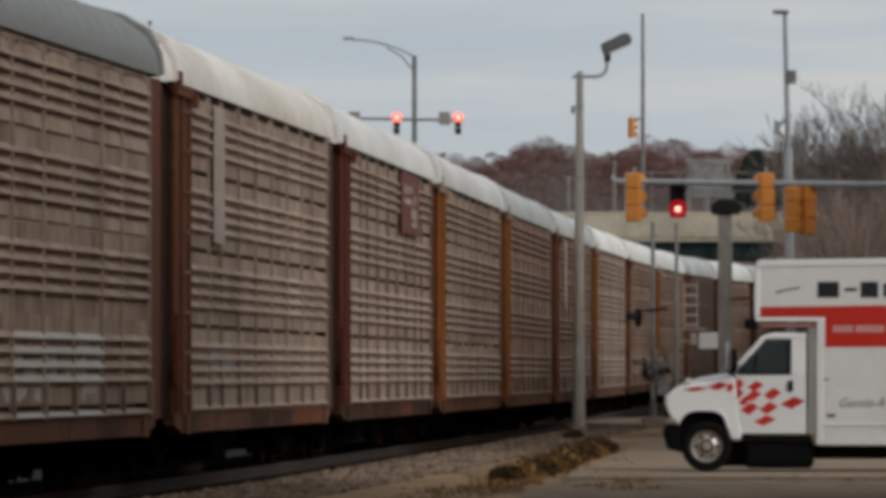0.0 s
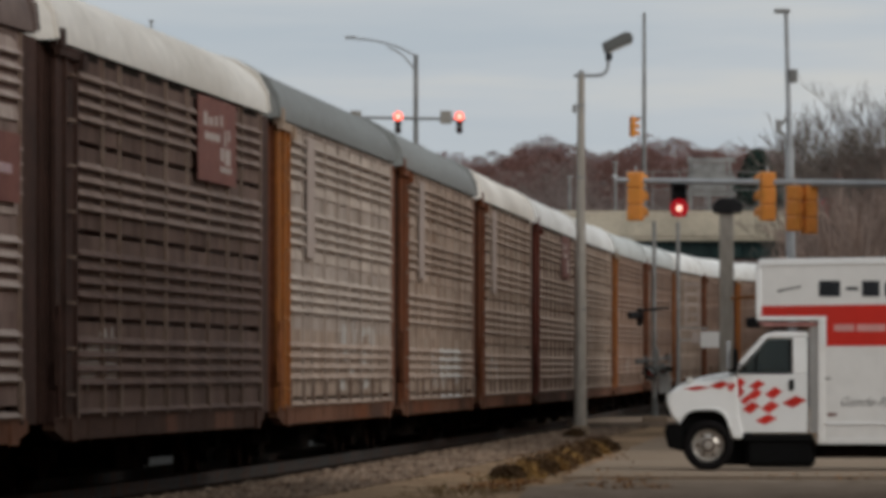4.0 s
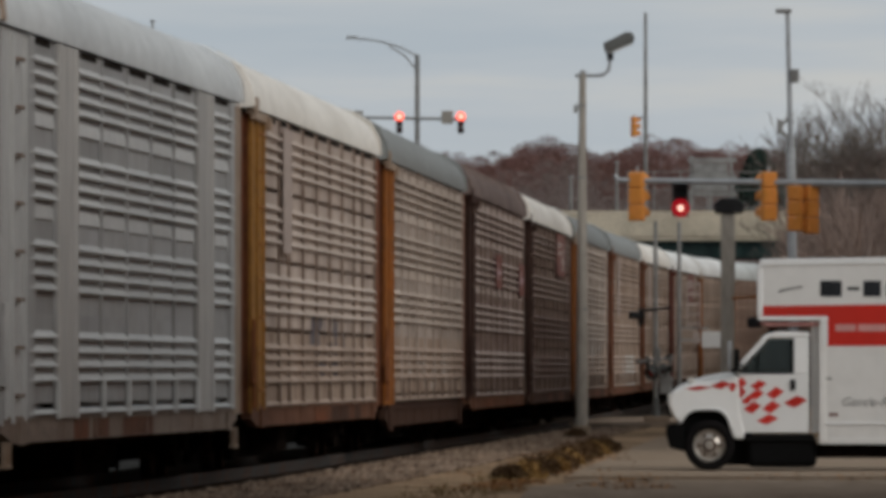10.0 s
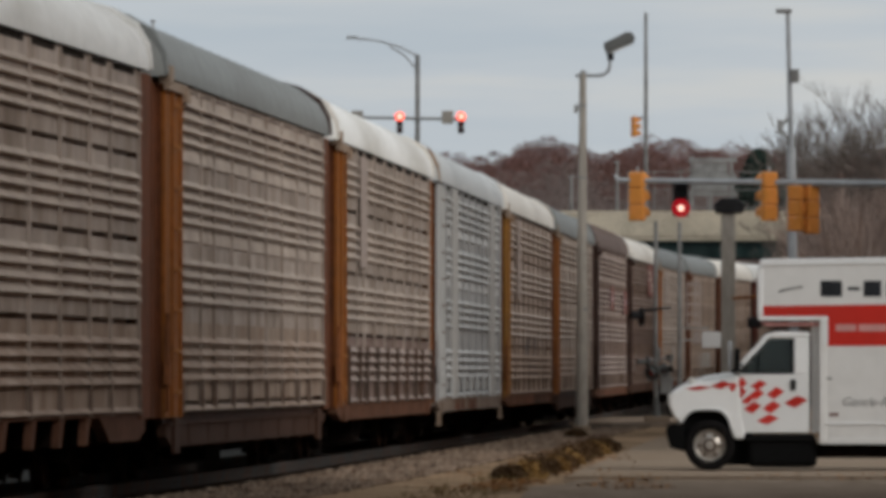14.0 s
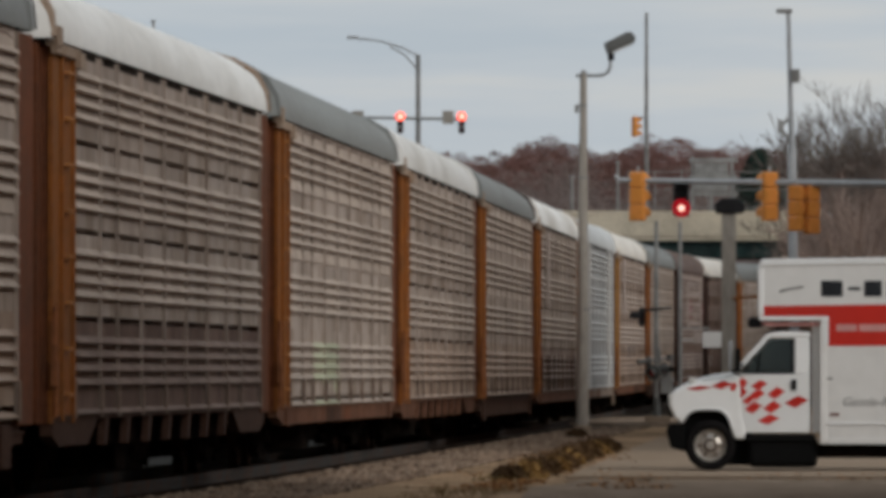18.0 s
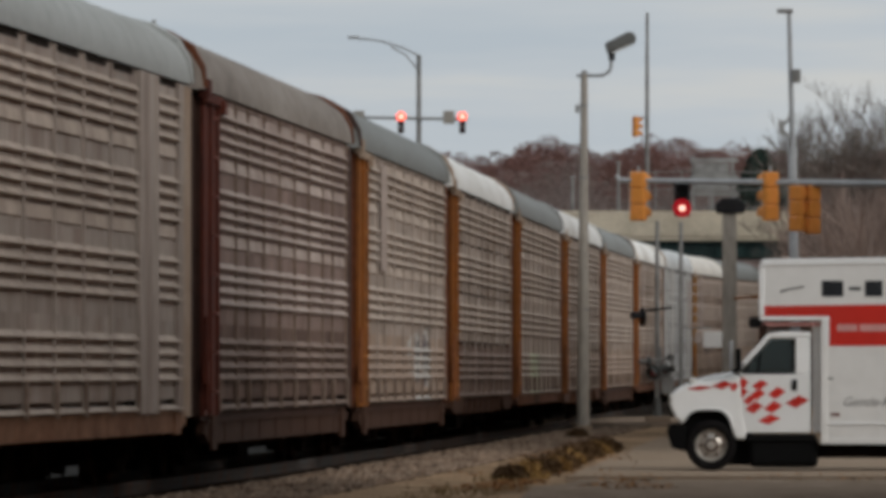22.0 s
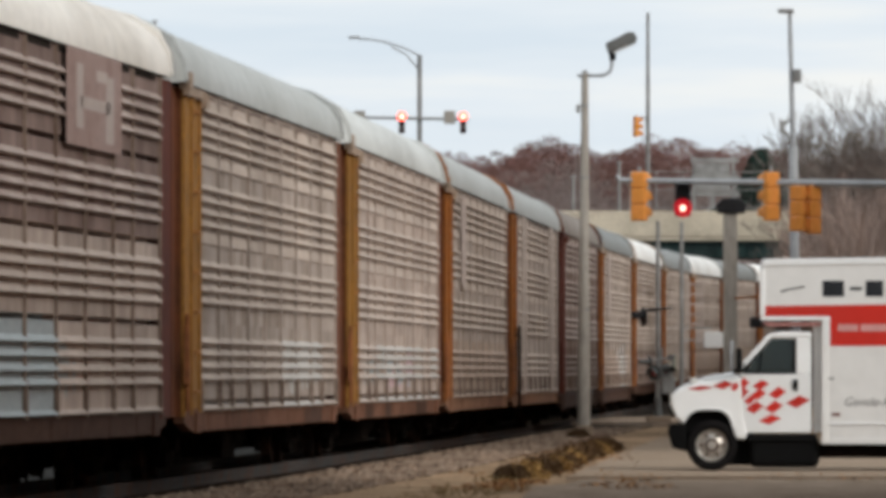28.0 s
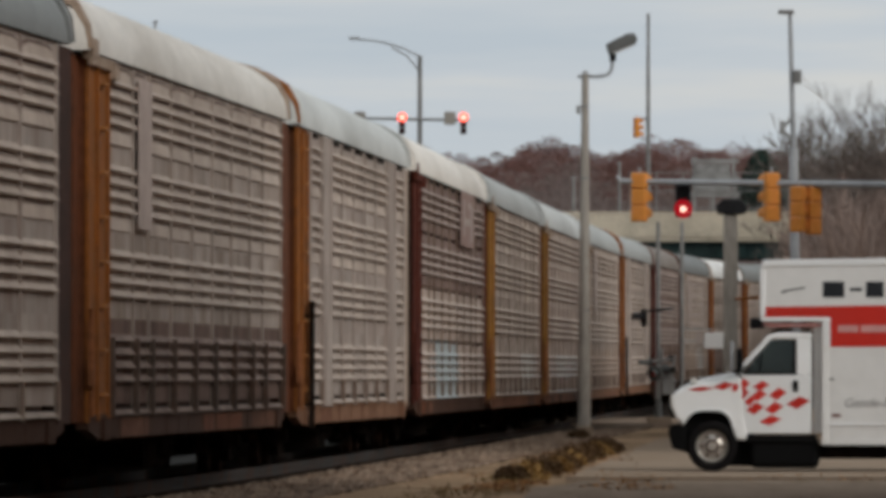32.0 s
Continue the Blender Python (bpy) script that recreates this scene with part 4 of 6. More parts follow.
    part("cab_back", box(bm_new(), 2.16, 2.22, 0.1, W - 0.1, 0.6, 2.12), M["seat_grey"], t)
    part("cab_floor", box(bm_new(), 1.2, 2.15, 0.1, W - 0.1, 0.6, 0.7), M["seat_grey"], t)
    part("dashboard", soften(box(bm_new(), 1.15, 1.4, 0.1, W - 0.1, 1.2, 1.58), 0.03), M["seat_grey"], t)
    for y in (0.25, 1.15):
        part("seat", soften(prism(bm_new(), [(1.6, 1.0), (2.0, 1.0), (2.12, 1.9), (1.98, 1.9), (1.88, 1.15), (1.6, 1.15)], y, y + 0.6), 0.03), M["seat_grey"], t)
    w = part("side_window", prism(bm_new(), [(1.13, 1.54), (1.59, 2.085), (1.96, 2.085), (1.98, 1.54)], 0.05, 0.056), M["glass"], t, "tinted cab window")
    w.visible_shadow = False
    part("window_frame", prism(bm_new(), [(1.94, 1.54), (1.985, 1.54), (1.985, 2.085), (1.93, 2.085)], 0.012, 0.05), M["plastic_black"], t, "black window channel")
    part("window_frame", prism(bm_new(), [(1.12, 1.53), (1.985, 1.53), (1.985, 1.565), (1.15, 1.565)], 0.012, 0.05), M["plastic_black"], t)
    part("vent_bar", prism(bm_new(), [(1.38, 1.565), (1.41, 1.565), (1.45, 1.86), (1.42, 1.86)], 0.03, 0.05), M["plastic_black"], t)
    part("steering_wheel", tube(bm_new(), (1.42, 0.5, 1.62), (1.47, 0.5, 1.66), 0.2, 0.2, 16), M["plastic_black"], t)
    w = part("windshield", prism(bm_new(), [(1.05, 1.61), (1.06, 1.61), (1.51, 2.08), (1.5, 2.08)], 0.1, W - 0.1), M["glass"], t)
    w.visible_shadow = False
    part("mirror", soften(box(bm_new(), 1.04, 1.13, -0.28, -0.02, 1.56, 1.93), 0.03), M["plastic_black"], t, "black door mirror")
    part("mirror_bracket", soften(box(bm_new(), 0.94, 1.0, -0.2, -0.1, 1.6, 2.05), 0.015), M["steel_grey"], t, "pale mirror bracket")
    part("mirror_arm", tube(bm_new(), (1.25, 0.03, 1.6), (1.1, -0.1, 1.7), 0.015, n=6), M["plastic_black"], t)
    part("door_handle", soften(box(bm_new(), 1.93, 2.01, -0.012, 0.018, 1.27, 1.44), 0.008), M["plastic_black"], t)
    part("fuel_tank", soften(box(bm_new(), 1.24, 2.34, 0.04, 0.6, 0.05, 0.55), 0.1, 3), M["plastic_black"], t, "black side tank and step")
    part("step", soften(box(bm_new(), 1.18, 2.3, 0.0, 0.3, 0.46, 0.585), 0.02), M["plastic_black"], t)
    # Black block added for the shade between front wheel and tank.
    part("splash_guard", soften(box(bm_new(), 0.9, 1.3, 0.3, W - 0.3, 0.08, 0.62), 0.03), M["plastic_black"], t)
    part("chassis", box(bm_new(), 0.3, 7.5, 0.4, W - 0.4, 0.2, 0.41), M["underframe"], t)

    def wheel(x, y, r):
        bm = bm_new()
        n = 28
        prof = [(r * 0.62, -0.12), (r * 0.9, -0.135), (r, -0.1), (r, 0.1), (r * 0.9, 0.135), (r * 0.62, 0.12)]
        rings = [[bm.verts.new((x + math.cos(2 * math.pi * i / n) * a, y + b, r + math.sin(2 * math.pi * i / n) * a)) for a, b in prof] for i in range(n)]
        for i in range(n):
            for k in range(len(prof)):
                bm.faces.new((rings[i][k], rings[(i + 1) % n][k], rings[(i + 1) % n][(k + 1) % len(prof)], rings[i][(k + 1) % len(prof)]))
        w = part("wheel", bm, M["tyre"], t, "black tyre on a pale steel rim", True)
        bm = bm_new()
        tube(bm, (x, y - 0.135, r), (x, y - 0.1, r), r * 0.64, r * 0.61, 24, caps=False)
        tube(bm, (x, y - 0.1, r), (x, y - 0.06, r), r * 0.61, r * 0.5, 24, caps=False)
        tube(bm, (x, y - 0.06, r), (x, y - 0.1, r), r * 0.5, r * 0.3, 24)
        tube(bm, (x, y - 0.145, r), (x, y - 0.09, r), r * 0.15, r * 0.2, 16)
        for k in range(6):
            a = k * math.pi / 3
            h = tube(bm_new(), (x + math.cos(a) * r * 0.41, y - 0.105, r + math.sin(a) * r * 0.41), (x + math.cos(a) * r * 0.41, y - 0.06, r + math.sin(a) * r * 0.41), 0.03, n=8)
            part("hub_hole", h, M["hub_dark"], w)
        part("hub", tube(bm_new(), (x, y - 0.112, r), (x, y - 0.08, r), r * 0.27, r * 0.3, 16), M["hub_dark"], w)
        part("rim", bm, M["rim"], w)

    for x in (0.65, 4.3):
        wheel(x, 0.13, 0.4)
        wheel(x, W - 0.13, 0.4)
    # cargo box with the part over the cab
    D0, D1 = -0.06, W + 0.08
    crate = prism(bm_new(), [(1.42, 2.42), (1.46, 3.2), (1.54, 3.29), (7.6, 3.36), (7.6, 0.42), (2.42, 0.42), (2.42, 2.42)], D0, D1)
    part("cargo_box", soften(crate, 0.03), M["truck_box_white"], t, "off-white ribbed cargo box")
    part("roof_rail", soften(prism(bm_new(), [(1.4, 3.2), (1.46, 3.34), (7.62, 3.42), (7.62, 3.3), (1.6, 3.23)], D0 - 0.02, D1 + 0.02), 0.02), M["truck_white"], t, "white rounded roof rail")
    part("corner_post", soften(box(bm_new(), 2.38, 2.5, D0 - 0.012, D0 + 0.1, 0.42, 2.36), 0.02), M["truck_box_white"], t)
    part("front_corner", soften(box(bm_new(), 1.405, 1.5, D0 - 0.012, D0 + 0.1, 2.44, 3.2), 0.02), M["truck_white"], t)
    part("red_band", prism(bm_new(), [(1.43, 2.44), (1.43, 2.6), (7.59, 2.68), (7.59, 1.97), (2.52, 1.97), (2.52, 2.44)], D0 - 0.006, D0 - 0.001), M["truck_red"], t, "red band along the box")
    part("trim", soften(box(bm_new(), 1.42, 2.52, D0 - 0.01, D0 + 0.05, 2.375, 2.435), 0.01), M["truck_white"], t)
    part("trim", soften(box(bm_new(), 2.42, 2.515, D0 - 0.016, D0 - 0.001, 1.98, 2.38), 0.004), M["truck_white"], t)
    part("skirt_rail", soften(box(bm_new(), 2.5, 7.6, D0 - 0.02, D0 - 0.002, 0.72, 0.77), 0.006), M["truck_white"], t)
    part("bottom_rail", soften(box(bm_new(), 2.5, 7.6, D0 - 0.02, D0 - 0.002, 0.42, 0.5), 0.006), M["truck_box_white"], t)
    for k in range(3):
        part("clearance_lamp", soften(box(bm_new(), 1.45 + k * 0.3, 1.6 + k * 0.3, 0.3, 0.5, 2.3, 2.36), 0.015), M["truck_pink"], t)
    part("visor", soften(box(bm_new(), 1.52, 2.4, 0.0, W, 2.285, 2.345), 0.02), M["truck_pink"], t)
    part("under_cap", box(bm_new(), 2.26, 2.41, 0.05, W - 0.05, 0.6, 2.4), M["truck_box_white"], t)
    # bars in place of lettering
    y = D0 - 0.004

    def bar(name, x0, x1, z0, z1, m, turn=0.0, yy=y):
        bm = box(bm_new(), -(x1 - x0) / 2, (x1 - x0) / 2, -0.002, 0.002, -(z1 - z0) / 2, (z1 - z0) / 2)
        bm.transform(pose((x0 + x1) / 2, yy, (z0 + z1) / 2, 0, turn, 0))
        return part(name, bm, m, t)

    k = M["letter_black"]
    bar("mark", 2.4, 2.74, 2.75, 3.0, k)
    bar("mark", 2.83, 3.02, 2.85, 2.9, k)
    bar("mark", 3.08, 3.36, 2.75, 3.0, k)
    bar("mark", 3.44, 3.8, 2.76, 2.97, k)
    bar("mark", 1.76, 2.12, 2.86, 2.89, M["letter_grey"], -10)
    bar("mark", 1.74, 1.84, 2.82, 2.85, M["letter_grey"], -14)
    for x0, x1 in ((2.64, 2.96), (3.0, 3.45), (3.5, 4.0)):
        bar("mark", x0, x1, 2.2, 2.31, M["truck_pink"], yy=D0 - 0.01)
    bar("mark", 2.54, 2.68, 0.86, 0.91, M["placard_red"])
    bar("mark", 2.46, 2.58, 1.44, 1.47, M["letter_grey"])

    def diamond(x, z, w, h, m=M["truck_red"], yy=0.014):
        part("diamond", prism(bm_new(), [(x - w, z - h * 0.25), (x - w * 0.1, z - h), (x + w, z + h * 0.25), (x + w * 0.1, z + h)], yy, yy + 0.004), m, t)

    for x, z, w, h in ((1.142, 1.365, 0.101, 0.109), (1.422, 1.353, 0.134, 0.084), (1.142, 1.227, 0.092, 0.092), (1.389, 1.206, 0.126, 0.092), (1.687, 1.227, 0.142, 0.101), (1.246, 1.114, 0.092, 0.075), (1.330, 0.997, 0.142, 0.101), (1.628, 1.005, 0.151, 0.101), (1.569, 0.808, 0.176, 0.084), (2.009, 1.089, 0.193, 0.101)):
        diamond(x, z, w, h)
    for x, z, w, h in ((0.471, 1.303, 0.210, 0.038), (0.836, 1.353, 0.168, 0.067), (1.016, 1.323, 0.067, 0.075)):
        diamond(x, z, w, h, yy=-0.006)
    # slogan on the box side
    curve = bpy.data.curves.new("slogan", "FONT")
    curve.body, curve.size, curve.shear, curve.extrude = "Gentle-R", 0.2, 0.35, 0.002
    draft = bpy.data.objects.new("draft", curve)
    letters = bpy.data.meshes.new_from_object(draft)
    bpy.data.objects.remove(draft)
    letters.materials.clear()
    letters.materials.append(M["letter_grey"])
    word = new("slogan", letters)
    word.parent, word.location, word.rotation_euler = t, (2.72, D0 - 0.004, 1.02), (math.pi / 2, 0, 0)


moving_truck()


# ---- traffic on the bridge: only what stands over the parapet is seen ----
def road_wheels(t, places, r, half):
    for x in places:
        for d in (-1, 1):
            w = part("wheel", tube(bm_new(), (x, d * (half - 0.2), r), (x, d * half, r), r, r, 20), M["tyre"], t)
            part("rim", tube(bm_new(), (x, d * half, r), (x, d * (half + 0.012), r), r * 0.62, r * 0.55, 16), M["rim"], w)


def road_lamps(t, nose, tail, z, half):
    for d in (-1, 1):
        part("headlight", soften(box(bm_new(), nose - 0.16, nose + 0.012, d * half * 0.72 - 0.17, d * half * 0.72 + 0.17, z - 0.1, z + 0.06), 0.02), M["lamp_warm_lit"], t, "lit headlight")
        part("tail_light", soften(box(bm_new(), tail - 0.012, tail + 0.1, d * half * 0.82 - 0.1, d * half * 0.82 + 0.1, z - 0.12, z + 0.16), 0.02), M["lens_dim"], t, "dark red tail light")


def motor_car(name, label, category, paint, nose, cowl, roof0, roof1, tail, belt, top, hatch=True):
    """A closed car, its nose towards +x: body, roof on pillars, panes, lamps and wheels."""
    t = thing(name, label, category)
    back = tail + 0.12 if hatch else tail + 0.75      # foot of the rear pane
    part("body", soften(prism(bm_new(), [(tail, 0.35), (tail, belt - 0.12), (tail + 0.1, belt), (cowl, belt), (nose - 0.35, belt - 0.1), (nose, belt - 0.32), (nose + 0.03, 0.35)], -0.9, 0.9), 0.05), M[paint], t)
    part("roof", soften(prism(bm_new(), [(roof0 + 0.1, top - 0.12), (roof0 - 0.35, top - 0.02), ((roof0 + roof1) / 2, top), (roof1 + 0.3, top - 0.03), (roof1 - 0.04, top - 0.13), (roof1 + 0.2, top - 0.11), (roof0 - 0.3, top - 0.1)], -0.78, 0.78), 0.02), M[paint], t)
    for y in (-0.84, 0.77):
        part("windshield_pillar", prism(bm_new(), [(cowl, belt), (cowl - 0.1, belt), (roof0 - 0.03, top - 0.1), (roof0 + 0.08, top - 0.1)], y, y + 0.07), M[paint], t)
        part("rear_pillar", prism(bm_new(), [(back, belt), (back + 0.22, belt), (roof1 + 0.2, top - 0.1), (roof1 - 0.02, top - 0.1)], y, y + 0.07), M[paint], t)
        mid = (roof0 + roof1) / 2 + 0.1
        part("door_pillar", prism(bm_new(), [(mid, belt), (mid + 0.09, belt), (mid + 0.05, top - 0.08), (mid - 0.02, top - 0.08)], y, y + 0.07), M["plastic_black"], t)
        for a, b, c, e in ((cowl - 0.11, mid + 0.1, roof0 - 0.04, mid + 0.06), (mid - 0.01, back + 0.23, mid - 0.03, roof1 + 0.21)):
            w = part("side_window", prism(bm_new(), [(a, belt + 0.004), (b, belt + 0.004), (e, top - 0.12), (c, top - 0.12)], y + 0.03, y + 0.036), M["glass"], t, "dark side window")
            w.visible_shadow = False
        part("mirror", soften(box(bm_new(), cowl - 0.28, cowl - 0.16, y - 0.1 if y < 0 else y + 0.07, y if y < 0 else y + 0.17, belt + 0.04, belt + 0.17), 0.02), M[paint], t)
    for a, c in ((cowl - 0.03, roof0 + 0.03), (back + 0.04, roof1 + 0.04)):
        w = part("windshield" if a > 0 else "rear_window", prism(bm_new(), [(a, belt + 0.004), (a + 0.008, belt + 0.004), (c + 0.008, top - 0.12), (c, top - 0.12)], -0.765, 0.765), M["glass"], t)
        w.visible_shadow = False
    for x in (roof0 - 0.5, roof1 + 0.75):
        for y in (-0.6, 0.15):
            part("seat", soften(prism(bm_new(), [(x, 0.6), (x + 0.1, belt + 0.2), (x - 0.08, belt + 0.22), (x - 0.2, 0.6)], y, y + 0.45), 0.03), M["seat_grey"], t)
    road_wheels(t, (nose - 0.85, tail + 0.85), 0.34, 0.9)
    road_lamps(t, nose, tail, belt - 0.3, 0.9)
    return t


def pickup():
    t = motor_car("pickup_truck", "white pickup truck with an open load bed on the bridge", "pickup truck", "truck_white", 2.75, 1.3, 0.75, -0.65, -0.85, 1.3, 1.97)
    for y in (-0.9, 0.82):
        part("bed_side", soften(box(bm_new(), -2.85, -0.86, y, y + 0.08, 0.75, 1.6), 0.02), M["truck_white"], t)
    part("bed_floor", box(bm_new(), -2.8, -0.86, -0.81, 0.81, 0.68, 0.745), M["steel_black"], t)
    part("tailgate", soften(box(bm_new(), -2.9, -2.852, -0.88, 0.88, 0.7, 1.58), 0.015), M["truck_white"], t)
    part("rear_bumper", soften(box(bm_new(), -3.02, -2.91, -0.85, 0.85, 0.5, 0.66), 0.03), M["steel_grey"], t)
    road_wheels(t, (-2.05,), 0.36, 0.9)
    return t


def flatbed_truck():
    t = thing("flatbed_truck", "red work truck with a dark staked load bed on the bridge", "truck")
    part("hood", soften(prism(bm_new(), [(0.45, 0.7), (2.05, 0.6), (2.1, 1.35), (1.95, 1.68), (0.45, 1.98)], -0.95, 0.95), 0.08, 3), M["car_red"], t, "red sloping hood")
    part("cab", soften(prism(bm_new(), [(-0.75, 0.7), (0.446, 0.7), (0.446, 1.9), (-0.75, 1.9)], -1.0, 1.0), 0.03), M["car_red"], t)
    part("cab_roof", soften(prism(bm_new(), [(-0.75, 2.42), (0.2, 2.42), (0.12, 2.56), (-0.2, 2.62), (-0.7, 2.58)], -0.95, 0.95), 0.03), M["car_red"], t)
    for y in (-1.0, 0.93):
        part("windshield_pillar", prism(bm_new(), [(0.44, 1.904), (0.34, 1.904), (0.1, 2.43), (0.2, 2.43)], y, y + 0.07), M["car_red"], t)
        part("rear_pillar", prism(bm_new(), [(-0.75, 1.904), (-0.4, 1.904), (-0.42, 2.43), (-0.75, 2.43)], y, y + 0.07), M["car_red"], t)
        w = part("side_window", prism(bm_new(), [(-0.39, 1.904), (0.33, 1.904), (0.1, 2.42), (-0.41, 2.42)], y + 0.03, y + 0.036), M["glass"], t, "dark cab window")
        w.visible_shadow = False
        part("mirror", soften(box(bm_new(), 0.42, 0.52, y - 0.28 if y < 0 else y + 0.1, y - 0.02 if y < 0 else y + 0.36, 1.75, 2.15), 0.03), M["rim"], t, "bright chrome mirror")
    w = part("windshield", prism(bm_new(), [(0.4, 1.904), (0.408, 1.904), (0.17, 2.42), (0.162, 2.42)], -0.92, 0.92), M["glass"], t)
    w.visible_shadow = False
    part("cab_back", box(bm_new(), -0.79, -0.755, -0.95, 0.95, 0.75, 2.4), M["end_dark"], t)
    part("bed_floor", box(bm_new(), -3.9, -0.85, -1.1, 1.1, 1.0, 1.14), M["steel_black"], t)
    for y in (-1.1, 1.04):
        for z0, z1 in ((1.2, 1.42), (1.5, 1.72), (1.8, 1.98)):
            part("stake_board", box(bm_new(), -3.88, -0.88, y, y + 0.04, z0, z1), M["steel_black"], t)
        part("top_rail", soften(box(bm_new(), -3.9, -0.86, y - 0.01, y + 0.05, 2.15, 2.22), 0.01), M["steel_grey"], t, "pale steel top rail")
        for k in range(5):
            part("stake", box(bm_new(), -3.85 + k * 0.73, -3.79 + k * 0.73, y + 0.042, y + 0.09, 1.142, 2.148), M["steel_black"], t)
    part("chassis", box(bm_new(), -3.8, 1.9, -0.4, 0.4, 0.5, 0.695), M["underframe"], t)
    part("bumper", soften(box(bm_new(), 2.06, 2.25, -0.95, 0.95, 0.5, 0.8), 0.03), M["rim"], t)
    road_wheels(t, (1.3, -2.7), 0.46, 1.0)
    road_lamps(t, 2.1, -3.9, 1.12, 0.95)
    return t


ROAD = 9.1            # the roadway of the bridge
# thing, lane, facing, waiting place, rolling speed, place and time on the way, stopping place
TRAFFIC = [
    (flatbed_truck(), 453.0, 180, 30.0, 8.4, 4.65, 6.1, -70.0),
    (motor_car("suv", "silver car with a long roof and dark windows on the bridge", "car", "car_silver", 2.35, 1.15, 0.55, -1.95, -2.35, 1.08, 1.73), 453.0, 180, 37.0, 12.0, 6.65, 8.1, -62.0),
    (motor_car("suv", "pale silver car with a rounded roof on the bridge", "car", "car_silver", 2.4, 1.35, 0.7, -1.9, -2.35, 1.08, 1.84), 453.0, 180, 44.0, 9.3, 7.15, 19.6, -54.0),
    (motor_car("suv", "grey car with lit headlights on the bridge", "car", "car_grey", 2.3, 1.0, 0.4, -1.7, -2.2, 1.08, 1.82), 453.0, 180, 51.0, 9.6, 6.2, 24.0, -46.0),
    (motor_car("sedan", "pale low car with a curved roof on the bridge", "car", "car_silver", 2.3, 0.95, 0.2, -1.2, -2.3, 0.92, 1.42, hatch=False), 453.0, 180, 58.0, 7.5, 8.6, 28.8, -38.0),
    (pickup(), 457.0, 0, -34.0, 14.0, 8.6, 20.1, 40.0),
]


def traffic_rows(lane, facing, start, speed, x, when, stop):
    """Standing off to one side, crossing at an even speed, then standing again."""
    way = 1 if stop > start else -1
    t0, t1 = when - (x - start) * way / speed, when + (stop - x) * way / speed
    times = [0.0] + [i / 4 for i in range(1, 128) if t0 - 0.5 < i / 4 < t1 + 0.5] + [32.0]
    return [(t, pose(min(max(start + way * speed * (t - t0), min(start, stop)), max(start, stop)), lane, ROAD, 0, 0, facing)) for t in times]


# ---- the train: covered car carriers, each on its own ----
HALF = 13.75          # half of a body
REAR, FRONT = -11.15, 12.6  # where the side panels begin and end
BAYS = 9
BAY = (FRONT - REAR) / BAYS
SHARES = [1.06, 0.72, 1.06, 1.06, 1.06, 1.06, 1.06, 0.78, 1.14]   # the second and the last but one bay are narrower
EDGES = [REAR + BAY * sum(SHARES[:k]) for k in range(BAYS + 1)]
SIDE = -1.56          # the right-hand face
LOW, TOP = 1.05, 5.2
BLOCKS = (5.03, 4.0, 2.99, 1.98)      # the top rib of each block of four
RIBS = {
    "grid": [z - 0.045 - 0.16 * k for z in BLOCKS for k in range(4)] + [1.1],
    "bands": [z - 0.16 * k for z in BLOCKS for k in range(4)] + [1.085],
    "louvre": [z - 0.16 * k for z in BLOCKS for k in range(4)] + [1.11],
}
SLOTS = {"grid": (2.17, 3.18, 4.2), "bands": (1.155,), "louvre": (1.175,)}


def strips(bm, rows, x0=0.0, x1=BAY):
    """Rows of (height, depth) drawn along a bay."""
    ends = [(bm.verts.new((x0, SIDE - d, z)), bm.verts.new((x1, SIDE - d, z))) for z, d in rows]
    for p, q in zip(ends, ends[1:]):
        bm.faces.new((p[0], p[1], q[1], q[0]))


JOINTS = (LOW, 2.205, 3.215, TOP)   # the sheets of a bay, one over the other


def side_panel_mesh(kind, low, top):
    """One bay of sheet with its slots cut back."""
    rows = [(low, 0.0)]
    for z in SLOTS[kind]:
        if low < z < top - 0.01:
            rows += [(z - 0.035, 0.0), (z - 0.03, -0.134), (z + 0.03, -0.134), (z + 0.035, 0.0)]
    bm = bm_new()
    strips(bm, rows + [(top, 0.0)])
    return mesh_of("side_panel", bm, M["galvanised"])


def louvre_mesh(kind, low, top):
    """Pressed ribs of one bay, rubbed paler than the sheet, with light painted in."""
    bm = bm_new()
    if kind == "bands" and top > 5:
        x0, x1, w = BAY * 0.06, BAY * 0.94, BAY * 0.2
        prism(bm, [(x0, 4.98), (x1, 4.98), (x1, 5.06), (x1 - w * 0.3, 5.13), (x1 - w, 5.17), (x0 + w, 5.17), (x0 + w * 0.3, 5.13), (x0, 5.06)], SIDE - 0.024, SIDE - 0.001)
    for z, d in ((4.27, 0.034), (3.25, 0.022)):
        if kind != "grid" and low < z < top:
            strips(bm, [(z, 0.001), (z + 0.006, d), (z + 0.1, d * 0.6), (z + 0.16, 0.001)], BAY * 0.04, BAY * 0.96)
    for z in RIBS[kind]:
        if low < z < top:
            thin = z < 1.2
            rib = [(z - (0.03 if thin else 0.05), 0.001), (z - (0.026 if thin else 0.044), 0.072), (z - (0.01 if thin else 0.028), 0.072), (z + (0.03 if thin else 0.036), 0.001)]
            strips(bm, rib, BAY * 0.03, BAY * 0.97)
            for x, tip in ((BAY * 0.03, 0.055), (BAY * 0.97, -0.055)):   # the pressed-in ends
                low_end, far_end = [bm.verts.new((x, SIDE - d, h)) for h, d in rib], bm.verts.new((x - tip, SIDE - 0.001, z - 0.02))
                for a, b in zip(low_end, low_end[1:]):
                    bm.faces.new((a, b, far_end))
    return mesh_of("louvres", bm, M["louvre_bright"])


